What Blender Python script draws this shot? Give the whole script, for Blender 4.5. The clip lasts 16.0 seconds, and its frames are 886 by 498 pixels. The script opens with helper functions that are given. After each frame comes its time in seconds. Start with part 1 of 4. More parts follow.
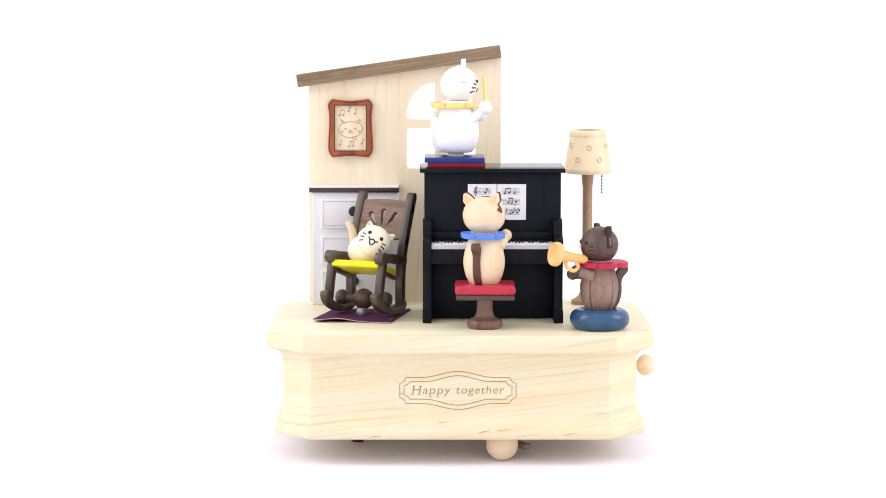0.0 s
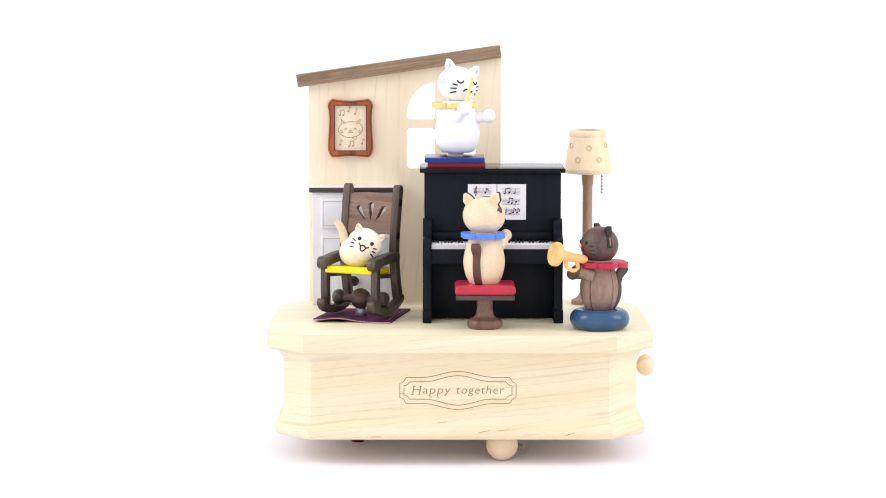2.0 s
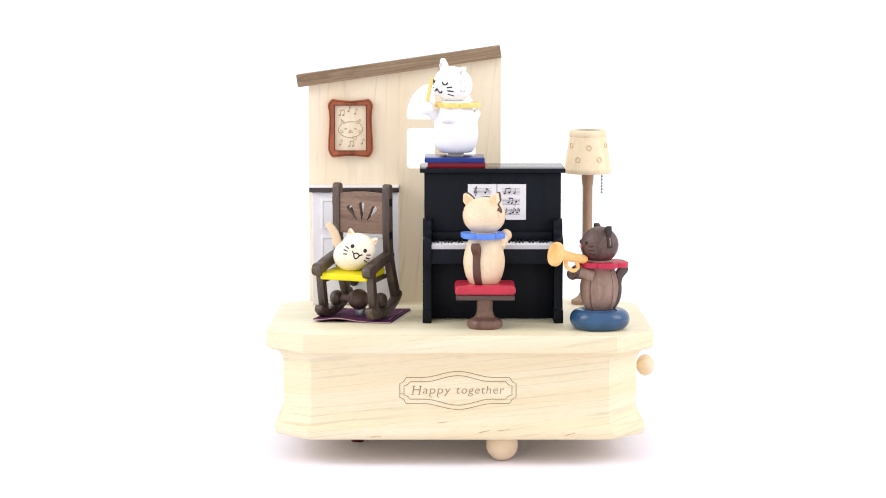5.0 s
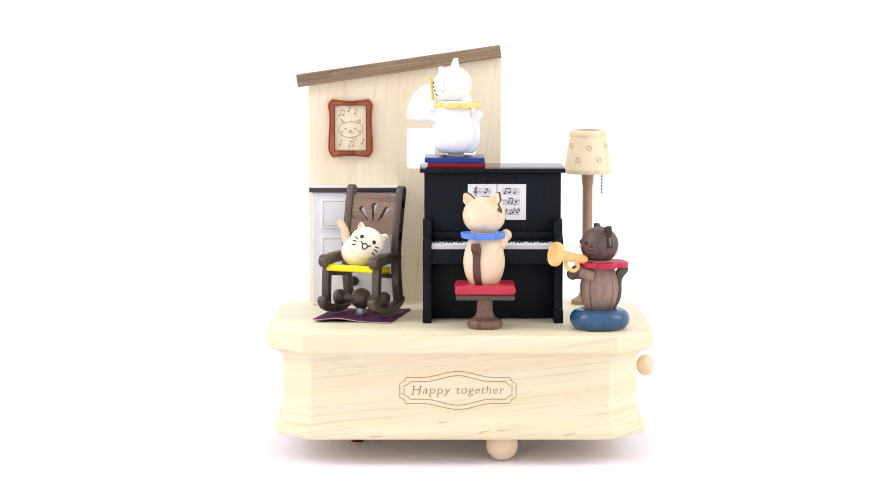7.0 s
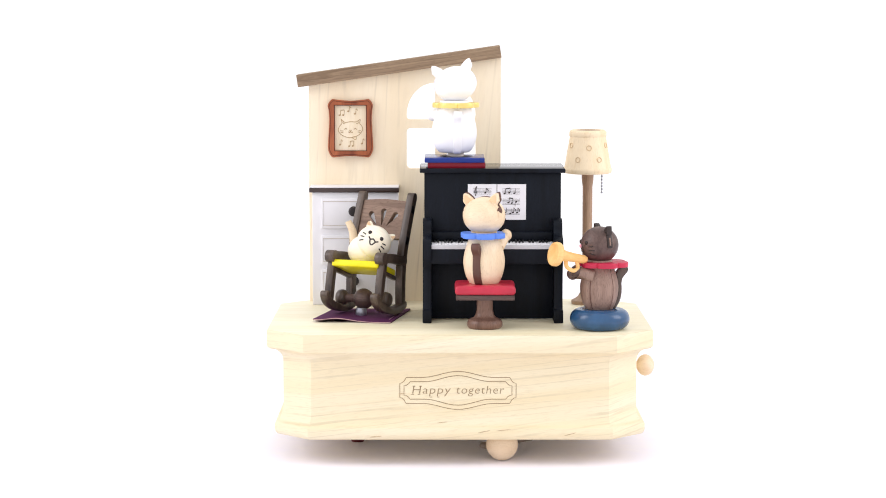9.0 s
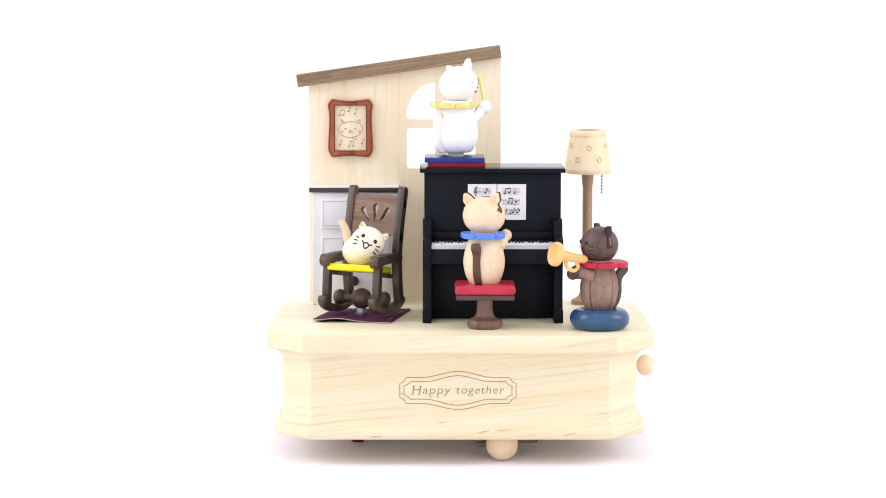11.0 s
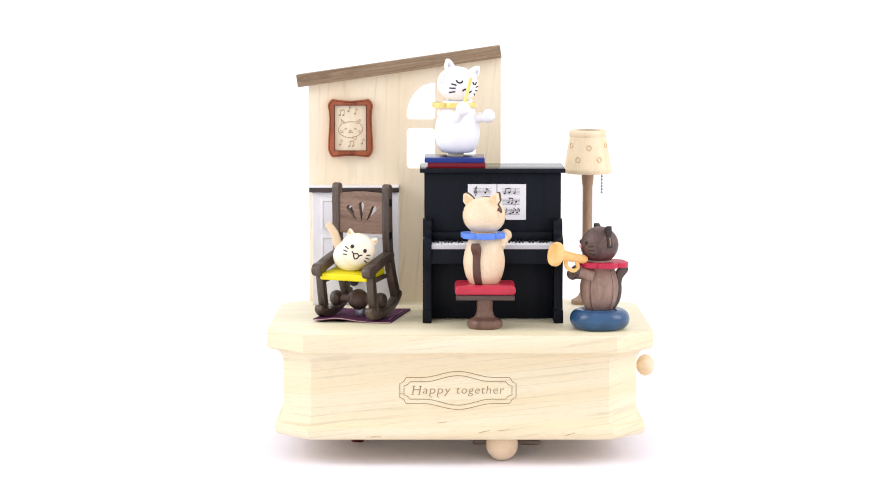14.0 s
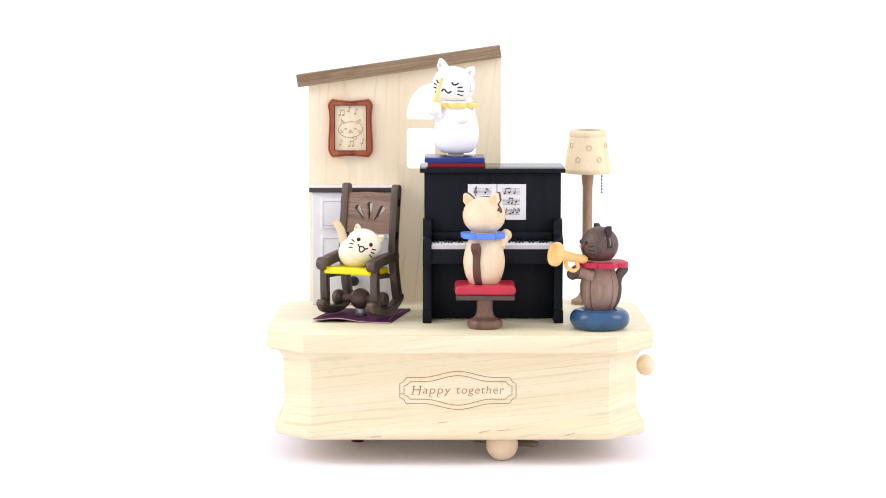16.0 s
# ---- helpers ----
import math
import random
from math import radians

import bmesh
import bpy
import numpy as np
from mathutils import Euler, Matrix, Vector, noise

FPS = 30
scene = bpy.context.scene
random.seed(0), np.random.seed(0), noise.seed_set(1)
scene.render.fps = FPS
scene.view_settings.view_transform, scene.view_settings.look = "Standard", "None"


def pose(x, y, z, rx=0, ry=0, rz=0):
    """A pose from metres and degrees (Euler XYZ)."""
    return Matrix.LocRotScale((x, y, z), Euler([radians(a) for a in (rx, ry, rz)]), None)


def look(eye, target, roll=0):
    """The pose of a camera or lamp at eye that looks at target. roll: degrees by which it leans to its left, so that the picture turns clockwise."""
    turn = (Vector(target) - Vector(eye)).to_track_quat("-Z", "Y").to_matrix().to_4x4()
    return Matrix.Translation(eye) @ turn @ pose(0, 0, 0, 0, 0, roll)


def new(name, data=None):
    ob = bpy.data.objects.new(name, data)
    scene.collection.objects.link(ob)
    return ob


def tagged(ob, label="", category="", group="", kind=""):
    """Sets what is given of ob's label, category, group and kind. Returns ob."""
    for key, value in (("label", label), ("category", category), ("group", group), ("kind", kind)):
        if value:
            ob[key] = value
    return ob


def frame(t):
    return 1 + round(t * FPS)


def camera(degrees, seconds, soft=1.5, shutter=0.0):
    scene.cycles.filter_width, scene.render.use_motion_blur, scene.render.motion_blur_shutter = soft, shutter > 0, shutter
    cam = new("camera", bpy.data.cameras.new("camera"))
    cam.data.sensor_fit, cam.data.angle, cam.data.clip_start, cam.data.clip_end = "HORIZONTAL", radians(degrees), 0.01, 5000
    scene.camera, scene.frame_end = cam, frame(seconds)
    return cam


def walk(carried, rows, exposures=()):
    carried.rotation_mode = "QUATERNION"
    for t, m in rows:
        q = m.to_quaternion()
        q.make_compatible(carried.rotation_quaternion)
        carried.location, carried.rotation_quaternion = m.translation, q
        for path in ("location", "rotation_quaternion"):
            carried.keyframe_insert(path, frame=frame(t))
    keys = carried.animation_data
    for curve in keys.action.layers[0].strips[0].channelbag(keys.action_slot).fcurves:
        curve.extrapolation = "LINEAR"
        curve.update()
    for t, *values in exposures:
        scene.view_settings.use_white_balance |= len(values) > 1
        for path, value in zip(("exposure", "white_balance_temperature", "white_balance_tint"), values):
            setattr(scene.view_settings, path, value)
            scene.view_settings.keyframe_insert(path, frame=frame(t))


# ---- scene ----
# Toy music box on a white sweep; local shapes are written in millimetres.
cam = camera(22.18, 16.0, soft=1.0)
EYE = Vector((0.0, -0.8, 0.11889))
CAM_POSE = Matrix.Translation(EYE) @ pose(0, 0, 0, 90 - 6.2915, 0, 0)
walk(cam, [(0.0, CAM_POSE), (16.0, CAM_POSE)])

# ---------------------------------------------------------------- light
scene.view_settings.exposure = 0.0
world = bpy.data.worlds.new("white_studio")
scene.world = world
world.use_nodes = True
world.node_tree.nodes["Background"].inputs[0].default_value = (0.99, 0.98, 1.0, 1)
world.node_tree.nodes["Background"].inputs[1].default_value = 1.15


def softbox(name, eye, target, size_x, size_y, watts, colour=(1, 1, 1)):
    lamp = bpy.data.lights.new(name, "AREA")
    lamp.shape, lamp.size, lamp.size_y, lamp.energy, lamp.color = "RECTANGLE", size_x, size_y, watts, colour
    ob = new(name, lamp)
    ob.matrix_world = look(eye, target)
    return ob


softbox("softbox_lamp", (-0.85, -0.15, 0.55), (0, 0.05, 0.02), 0.5, 0.6, 3.8, (1.0, 0.96, 1.0))
softbox("softbox_lamp", (0.85, -0.15, 0.55), (0, 0.05, 0.02), 0.5, 0.6, 3.4, (1.0, 0.96, 1.0))


# ---------------------------------------------------------------- materials
def lin(r, g, b, k=1.0):
    out = []
    for v in (r, g, b):
        v = v / 255
        v = v / 12.92 if v <= 0.04045 else ((v + 0.055) / 1.055) ** 2.4
        out.append(min(v * k, 0.95))
    return (*out, 1)


def material(name):
    m = bpy.data.materials.new(name)
    m.use_nodes = True
    return m, m.node_tree, m.node_tree.nodes["Principled BSDF"]


def wood(name, light, dark, along="X", grain=1.0, rough=0.5, spread=(0.35, 0.7), pores=0.5, relief=0.12, tilt=0.05, rings=0.14, spec=0.3, lines=0.0, every=34):
    """Wood with long growth bands and fine pores along one axis."""
    m, t, b = material(name)
    n, l = t.nodes, t.links
    co = n.new("ShaderNodeTexCoord")
    info = n.new("ShaderNodeObjectInfo")
    shift = n.new("ShaderNodeVectorMath")
    shift.operation = "MULTIPLY_ADD"
    l.new(info.outputs["Random"], shift.inputs[0])
    shift.inputs[1].default_value = (0.3, 0.17, 0.23)
    l.new(co.outputs["Object"], shift.inputs[2])
    mp = n.new("ShaderNodeMapping")
    scale = {"X": (0.07, 1, 1), "Y": (1, 0.07, 1), "Z": (1, 1, 0.07), "L": (0.03, 0.03, 1)}[along]
    mp.vector_type = "TEXTURE"
    mp.inputs["Scale"].default_value = [1 / (s * 150 * grain) for s in scale]
    mp.inputs["Rotation"].default_value = (0.03, tilt, 0.04)
    l.new(shift.outputs[0], mp.inputs[0])
    band = n.new("ShaderNodeTexNoise")
    band.inputs["Scale"].default_value = 1.0
    band.inputs["Detail"].default_value = 4
    band.inputs["Distortion"].default_value = 0.6
    l.new(mp.outputs[0], band.inputs["Vector"])
    mf = n.new("ShaderNodeMapping")
    long = {"X": (0.12, 1, 1), "Y": (1, 0.12, 1), "Z": (1, 1, 0.12), "L": (0.1, 0.1, 1)}[along]
    mf.vector_type = "TEXTURE"
    mf.inputs["Scale"].default_value = [1 / (s * 2500 * grain) for s in long]
    mf.inputs["Rotation"].default_value = (0.03, tilt, 0.04)
    l.new(shift.outputs[0], mf.inputs[0])
    fine = n.new("ShaderNodeTexNoise")
    fine.inputs["Scale"].default_value = 1.0
    fine.inputs["Detail"].default_value = 2
    l.new(mf.outputs[0], fine.inputs["Vector"])
    ramp = n.new("ShaderNodeValToRGB")
    ramp.color_ramp.elements[0].position, ramp.color_ramp.elements[1].position = spread
    ramp.color_ramp.elements[0].color, ramp.color_ramp.elements[1].color = light, dark
    wave = n.new("ShaderNodeMath")
    wave.operation = "MULTIPLY"
    wave.inputs[1].default_value = 70
    l.new(band.outputs["Fac"], wave.inputs[0])
    sine = n.new("ShaderNodeMath")
    sine.operation = "SINE"
    l.new(wave.outputs[0], sine.inputs[0])
    blend = n.new("ShaderNodeMath")
    blend.operation = "MULTIPLY_ADD"
    blend.inputs[1].default_value = rings * 0.3
    l.new(sine.outputs[0], blend.inputs[0])
    l.new(band.outputs["Fac"], blend.inputs[2])
    l.new(blend.outputs[0], ramp.inputs[0])
    fr = n.new("ShaderNodeValToRGB")
    fr.color_ramp.elements[0].position, fr.color_ramp.elements[1].position = 0.54, 0.68
    l.new(fine.outputs["Fac"], fr.inputs[0])
    pore = n.new("ShaderNodeMath")
    pore.operation = "MULTIPLY"
    pore.inputs[1].default_value = pores
    l.new(fr.outputs[0], pore.inputs[0])
    mix = n.new("ShaderNodeMix")
    mix.data_type = "RGBA"
    l.new(pore.outputs[0], mix.inputs[0])
    l.new(ramp.outputs[0], mix.inputs[6])
    mix.inputs[7].default_value = [c * 0.75 for c in dark[:3]] + [1]
    out = mix.outputs[2]
    if lines:
        # thin growth lines along the contours of the bands, strong in places and fading in others
        across = n.new("ShaderNodeVectorMath")
        across.operation = "DOT_PRODUCT"
        across.inputs[1].default_value = [every * v for v in {"X": (0, 1, 1), "Y": (1, 0, 1), "Z": (1, 1, 0), "L": (0, 0, 1)}[along]]
        l.new(mp.outputs[0], across.inputs[0])
        turn = n.new("ShaderNodeMath")
        turn.operation = "MULTIPLY_ADD"
        turn.inputs[1].default_value = every * 1.5
        l.new(band.outputs["Fac"], turn.inputs[0])
        l.new(across.outputs["Value"], turn.inputs[2])
        crest = n.new("ShaderNodeMath")
        crest.operation = "SINE"
        l.new(turn.outputs[0], crest.inputs[0])
        thin = n.new("ShaderNodeValToRGB")
        thin.color_ramp.elements[0].position, thin.color_ramp.elements[1].position = 0.84, 1.0
        l.new(crest.outputs[0], thin.inputs[0])
        fade = n.new("ShaderNodeTexNoise")
        fade.inputs["Scale"].default_value = 45
        fade.inputs["Detail"].default_value = 3
        l.new(shift.outputs[0], fade.inputs["Vector"])
        soft_fade = n.new("ShaderNodeValToRGB")
        soft_fade.color_ramp.elements[0].position, soft_fade.color_ramp.elements[1].position = 0.36, 0.66
        l.new(fade.outputs["Fac"], soft_fade.inputs[0])
        amount = n.new("ShaderNodeMath")
        amount.operation = "MULTIPLY"
        l.new(thin.outputs[0], amount.inputs[0])
        l.new(soft_fade.outputs[0], amount.inputs[1])
        level = n.new("ShaderNodeMath")
        level.operation = "MULTIPLY"
        level.inputs[1].default_value = lines
        l.new(amount.outputs[0], level.inputs[0])
        drawn = n.new("ShaderNodeMix")
        drawn.data_type = "RGBA"
        l.new(level.outputs[0], drawn.inputs[0])
        l.new(out, drawn.inputs[6])
        drawn.inputs[7].default_value = [c * 0.66 for c in dark[:3]] + [1]
        out = drawn.outputs[2]
    l.new(out, b.inputs["Base Color"])
    bump = n.new("ShaderNodeBump")
    bump.inputs["Strength"].default_value = relief
    bump.inputs["Distance"].default_value = 0.0004
    l.new(fine.outputs["Fac"], bump.inputs["Height"])
    l.new(bump.outputs[0], b.inputs["Normal"])
    b.inputs["Roughness"].default_value = rough
    b.inputs["Specular IOR Level"].default_value = spec
    return m


def paint(name, colour, rough=0.45, vary=0.12, relief=0.08, metal=0.0, spec=0.35):
    """Brushed toy paint: slight tone variation and fine relief."""
    m, t, b = material(name)
    n, l = t.nodes, t.links
    co = n.new("ShaderNodeTexCoord")
    big = n.new("ShaderNodeTexNoise")
    big.inputs["Scale"].default_value = 160
    big.inputs["Detail"].default_value = 5
    l.new(co.outputs["Object"], big.inputs["Vector"])
    ramp = n.new("ShaderNodeValToRGB")
    ramp.color_ramp.elements[0].position, ramp.color_ramp.elements[1].position = 0.3, 0.72
    ramp.color_ramp.elements[0].color = [min(c * (1 + vary), 0.95) for c in colour[:3]] + [1]
    ramp.color_ramp.elements[1].color = [c * (1 - vary) for c in colour[:3]] + [1]
    l.new(big.outputs["Fac"], ramp.inputs[0])
    l.new(ramp.outputs[0], b.inputs["Base Color"])
    fine = n.new("ShaderNodeTexNoise")
    fine.inputs["Scale"].default_value = 1400
    l.new(co.outputs["Object"], fine.inputs["Vector"])
    bump = n.new("ShaderNodeBump")
    bump.inputs["Strength"].default_value = relief
    bump.inputs["Distance"].default_value = 0.0003
    l.new(fine.outputs["Fac"], bump.inputs["Height"])
    l.new(bump.outputs[0], b.inputs["Normal"])
    b.inputs["Roughness"].default_value = rough
    b.inputs["Metallic"].default_value = metal
    b.inputs["Specular IOR Level"].default_value = spec
    return m


MAPLE = wood("maple", lin(245, 235, 207, 0.9), lin(239, 223, 185, 0.9), "L", 1.0, 0.5, (0.28, 0.72), 0.26, 0.12, -0.11, 0.1, 0.3, 0.45, 15)
MAPLE_TOP = wood("maple_top", lin(247, 239, 209, 0.91), lin(240, 228, 190, 0.91), "X", 0.8, 0.42, (0.38, 0.75), 0.2, 0.12, 0.05, 0.14, 0.3, 0.25, 10)
PANEL_WOOD = wood("pale_panel_wood", lin(249, 235, 208, 0.95), lin(243, 225, 193, 0.95), "Z", 0.42, 0.55, (0.35, 0.75), 0.1, 0.06, 0.1, 0.08, 0.3, 0.34, 14)
ROOF_WOOD = wood("walnut_roof", lin(172, 148, 120), lin(122, 100, 78), "X", 1.1, 0.55, (0.3, 0.7), 0.4, 0.14, 0.02, 0.2, 0.3, 0.6, 16)
DARK_WOOD = wood("dark_stained_wood", lin(96, 81, 70), lin(50, 41, 36), "Z", 1.5, 0.36, (0.3, 0.7), 0.5, 0.12, 0.05, 0.14, 0.45)
BACK_WOOD = wood("walnut_panel", lin(146, 121, 104), lin(102, 79, 66), "X", 1.6, 0.5, (0.3, 0.7), 0.6)
STOOL_WOOD = wood("stool_walnut", lin(144, 112, 98), lin(98, 72, 62), "Z", 1.4, 0.3, (0.3, 0.7), 0.5)
LAMP_WOOD = wood("lamp_wood", lin(184, 156, 130), lin(148, 118, 95), "Z", 1.2, 0.45, (0.3, 0.7), 0.4)
SHADE_WOOD = wood("shade_maple", lin(246, 226, 192, 0.92), lin(236, 210, 168, 0.92), "Z", 1.0, 0.5, (0.38, 0.72), 0.25)
BEECH = wood("beech_cat", lin(243, 222, 190, 0.92), lin(231, 203, 166, 0.92), "X", 1.3, 0.45, (0.36, 0.72), 0.35)
BEECH_BODY = wood("beech_body", lin(242, 221, 189, 0.92), lin(230, 202, 165, 0.92), "Z", 1.3, 0.45, (0.36, 0.72), 0.35)
CREAM_WOOD = wood("cream_cat_wood", lin(252, 245, 226, 0.95), lin(247, 234, 208, 0.95), "X", 0.9, 0.45, (0.38, 0.75), 0.15)
WALNUT_CAT = wood("walnut_cat", lin(104, 84, 78), lin(66, 50, 46), "X", 1.4, 0.4, (0.3, 0.7), 0.5)
WALNUT_BODY = wood("walnut_body", lin(162, 136, 122), lin(118, 92, 80), "Z", 1.4, 0.42, (0.3, 0.7), 0.5)
BALL_WOOD = wood("ball_maple", lin(246, 224, 194, 0.92), lin(232, 204, 168, 0.92), "X", 1.6, 0.45, (0.36, 0.72), 0.3)
HORN_WOOD = wood("horn_wood", lin(242, 198, 132), lin(224, 170, 98), "X", 1.2, 0.4, (0.36, 0.72), 0.2)
FRAME_WOOD = wood("frame_wood", lin(174, 98, 62), lin(126, 62, 38), "Z", 1.2, 0.42, (0.3, 0.7), 0.3)
CANVAS = wood("picture_panel", lin(246, 232, 206, 0.92), lin(238, 218, 184, 0.92), "Z", 0.8, 0.6, (0.38, 0.75), 0.15)
BLACK = wood("piano_black", lin(17, 23, 34), lin(8, 11, 17), "Z", 1.3, 0.45, (0.25, 0.75), 0.3, 0.25, 0.03, 0.1, 0.15)
LID_BLACK = paint("piano_lid_black", lin(11, 14, 21), 0.14, 0.2, 0.0, 0.0, 0.36)
WHITE = paint("white_paint", (0.86, 0.86, 0.88, 1), 0.45, 0.02)
DRESSER_WHITE = paint("dresser_white", (0.76, 0.75, 0.77, 1), 0.5, 0.03)
KEY_WHITE = paint("key_white", (0.88, 0.88, 0.9, 1), 0.4, 0.04)
KEY_SLIP = paint("key_slip_grey", (0.56, 0.57, 0.6, 1), 0.45, 0.06)
KEY_BLACK = paint("key_black", lin(18, 18, 20), 0.4)
YELLOW = paint("yellow_paint", lin(236, 222, 20, 0.95), 0.45, 0.06)
RED = paint("red_paint", lin(186, 46, 67), 0.3, 0.16)
ROSE = paint("rose_paint", lin(186, 40, 70), 0.45, 0.08)
BLUE = paint("collar_blue", lin(90, 133, 220), 0.45, 0.06)
CUSHION_BLUE = paint("cushion_blue", lin(42, 80, 118), 0.24, 0.22, 0.05, 0.0, 0.5)
BOOK_BLUE = paint("book_blue", lin(28, 50, 126), 0.14, 0.1, 0.0, 0.0, 0.25)
BOOK_RED = paint("book_red", lin(132, 22, 40), 0.14, 0.1, 0.0, 0.0, 0.25)
PURPLE = paint("rug_purple", lin(84, 30, 76), 0.75, 0.2, 0.5)
EAR_DARK = paint("ear_dark_wood", lin(50, 41, 38), 0.4, 0.25)
EAR_GREY = paint("ear_grey", lin(192, 188, 198), 0.6, 0.05)
EAR_TAN = paint("ear_tan", lin(222, 188, 148), 0.6, 0.1)
HOLE_SHADE = paint("hole_shade_brown", lin(136, 106, 84), 0.6, 0.1)
EDGE_SHADE = paint("frame_edge_shade", lin(84, 38, 24), 0.6, 0.1)
HEM = paint("rug_hem", lin(196, 168, 160), 0.7, 0.2)
RUG_LINE = paint("rug_line", lin(176, 138, 152), 0.8, 0.3)
TOP_WOOD = paint("dresser_top_brown", lin(58, 44, 40), 0.3, 0.15, 0.05, 0.0, 0.5)
GOLD = paint("gold_paint", lin(236, 212, 128), 0.28, 0.12, 0.1, 0.35)
INK = paint("dark_line", lin(44, 38, 38), 0.6)
FLECK = paint("mineral_streak", lin(190, 168, 136), 0.6)
BROWN_LINE = paint("engraved_line", lin(146, 126, 98), 0.7)
DRAW_LINE = paint("drawing_line", lin(178, 152, 112), 0.7)
PALE_MARK = paint("pale_mark", lin(214, 188, 150), 0.7)
GREY_LINE = paint("grey_line", lin(184, 172, 160), 0.7)
BROWN_STRIPE = paint("brown_stripe", lin(92, 62, 52), 0.5, 0.15)
PINK = paint("cheek_pink", lin(236, 160, 176), 0.6)
PAPER = paint("paper", (0.8, 0.79, 0.82, 1), 0.75, 0.02)
SPINDLE = paint("spindle_metal", lin(222, 214, 210), 0.5, 0.05, 0.05, 0.0)
STEEL = paint("grey_metal", lin(168, 170, 180), 0.35, 0.05, 0.05, 0.8)
DARK_METAL = paint("dark_metal", lin(136, 122, 110), 0.5, 0.1, 0.05, 0.3)
RED_DOT = paint("dark_red_foot", lin(96, 40, 44), 0.5)
SWEEP = paint("white_sweep", (0.92, 0.89, 0.98, 1), 0.8, 0.01, 0.02)


# ---------------------------------------------------------------- mesh helpers (millimetres)
def part(name, bm, mat, parent, label=""):
    """One mesh object out of a bmesh in millimetres, under a thing or a part."""
    bmesh.ops.recalc_face_normals(bm, faces=bm.faces)
    bm.transform(Matrix.Scale(0.001, 4))
    for e in bm.edges:
        e.smooth = len(e.link_faces) == 2 and e.calc_face_angle(0) < 0.62
    for fc in bm.faces:
        fc.smooth = True
    me = bpy.data.meshes.new(name)
    bm.to_mesh(me)
    bm.free()
    me.materials.append(mat)
    ob = new(name, me)
    ob.parent = parent
    return tagged(ob, label) if label else ob


def thing(name, x, y, z, label, category, group="", kind="", rz=0):
    ob = new(name)
    ob.empty_display_size = 0.005
    ob.matrix_world = pose(x / 1000, y / 1000, z / 1000, 0, 0, rz)
    return tagged(ob, label, category, group, kind)


def add_box(bm, x0, x1, y0, y1, z0, z1, bevel=0.3, segments=2):
    got = bmesh.ops.create_cube(bm, size=1, matrix=Matrix.Translation(((x0 + x1) / 2, (y0 + y1) / 2, (z0 + z1) / 2)) @ Matrix.Diagonal((x1 - x0, y1 - y0, z1 - z0, 1)))
    if bevel:
        edges = list({e for v in got["verts"] for e in v.link_edges})
        bmesh.ops.bevel(bm, geom=edges, offset=bevel, segments=segments, affect="EDGES", profile=0.5)
    return bm


def box(*a, **k):
    return add_box(bmesh.new(), *a, **k)


def add_lathe(bm, profile, n=40, m=Matrix.Identity(4), squash=(1, 1)):
    """Turned shape about z from (radius, height) pairs, from the bottom up."""
    rings = []
    for r, z in profile:
        if r < 1e-4:
            rings.append([bm.verts.new(m @ Vector((0, 0, z)))])
        else:
            rings.append([bm.verts.new(m @ Vector((r * squash[0] * math.cos(2 * math.pi * i / n), r * squash[1] * math.sin(2 * math.pi * i / n), z))) for i in range(n)])
    for a, b in zip(rings, rings[1:]):
        for i in range(n):
            j = (i + 1) % n
            if len(a) == 1 and len(b) > 1:
                bm.faces.new((a[0], b[j], b[i]))
            elif len(b) == 1 and len(a) > 1:
                bm.faces.new((a[i], a[j], b[0]))
            elif len(a) > 1:
                bm.faces.new((a[i], a[j], b[j], b[i]))
    if len(rings[0]) > 1:
        bm.faces.new(list(reversed(rings[0])))
    if len(rings[-1]) > 1:
        bm.faces.new(rings[-1])
    return bm


def lathe(profile, n=40, m=Matrix.Identity(4), squash=(1, 1)):
    return add_lathe(bmesh.new(), profile, n, m, squash)


def smooth_path(points, steps=6, closed=False):
    """Catmull-Rom through the points."""
    pts = [Vector(q) for q in points]
    out = []
    n = len(pts)
    for i in range(n if closed else n - 1):
        if closed:
            a, b, c, d = pts[i - 1], pts[i], pts[(i + 1) % n], pts[(i + 2) % n]
        else:
            a, b, c, d = pts[max(i - 1, 0)], pts[i], pts[i + 1], pts[min(i + 2, n - 1)]
        for s in range(steps):
            u = s / steps
            out.append(0.5 * (2 * b + (c - a) * u + (2 * a - 5 * b + 4 * c - d) * u * u + (3 * b - a - 3 * c + d) * u ** 3))
    if not closed:
        out.append(pts[-1])
    return out


def smooth_profile(points, steps=5):
    return [(max(q.x, 0), q.y) for q in smooth_path([(r, z, 0) for r, z in points], steps)]


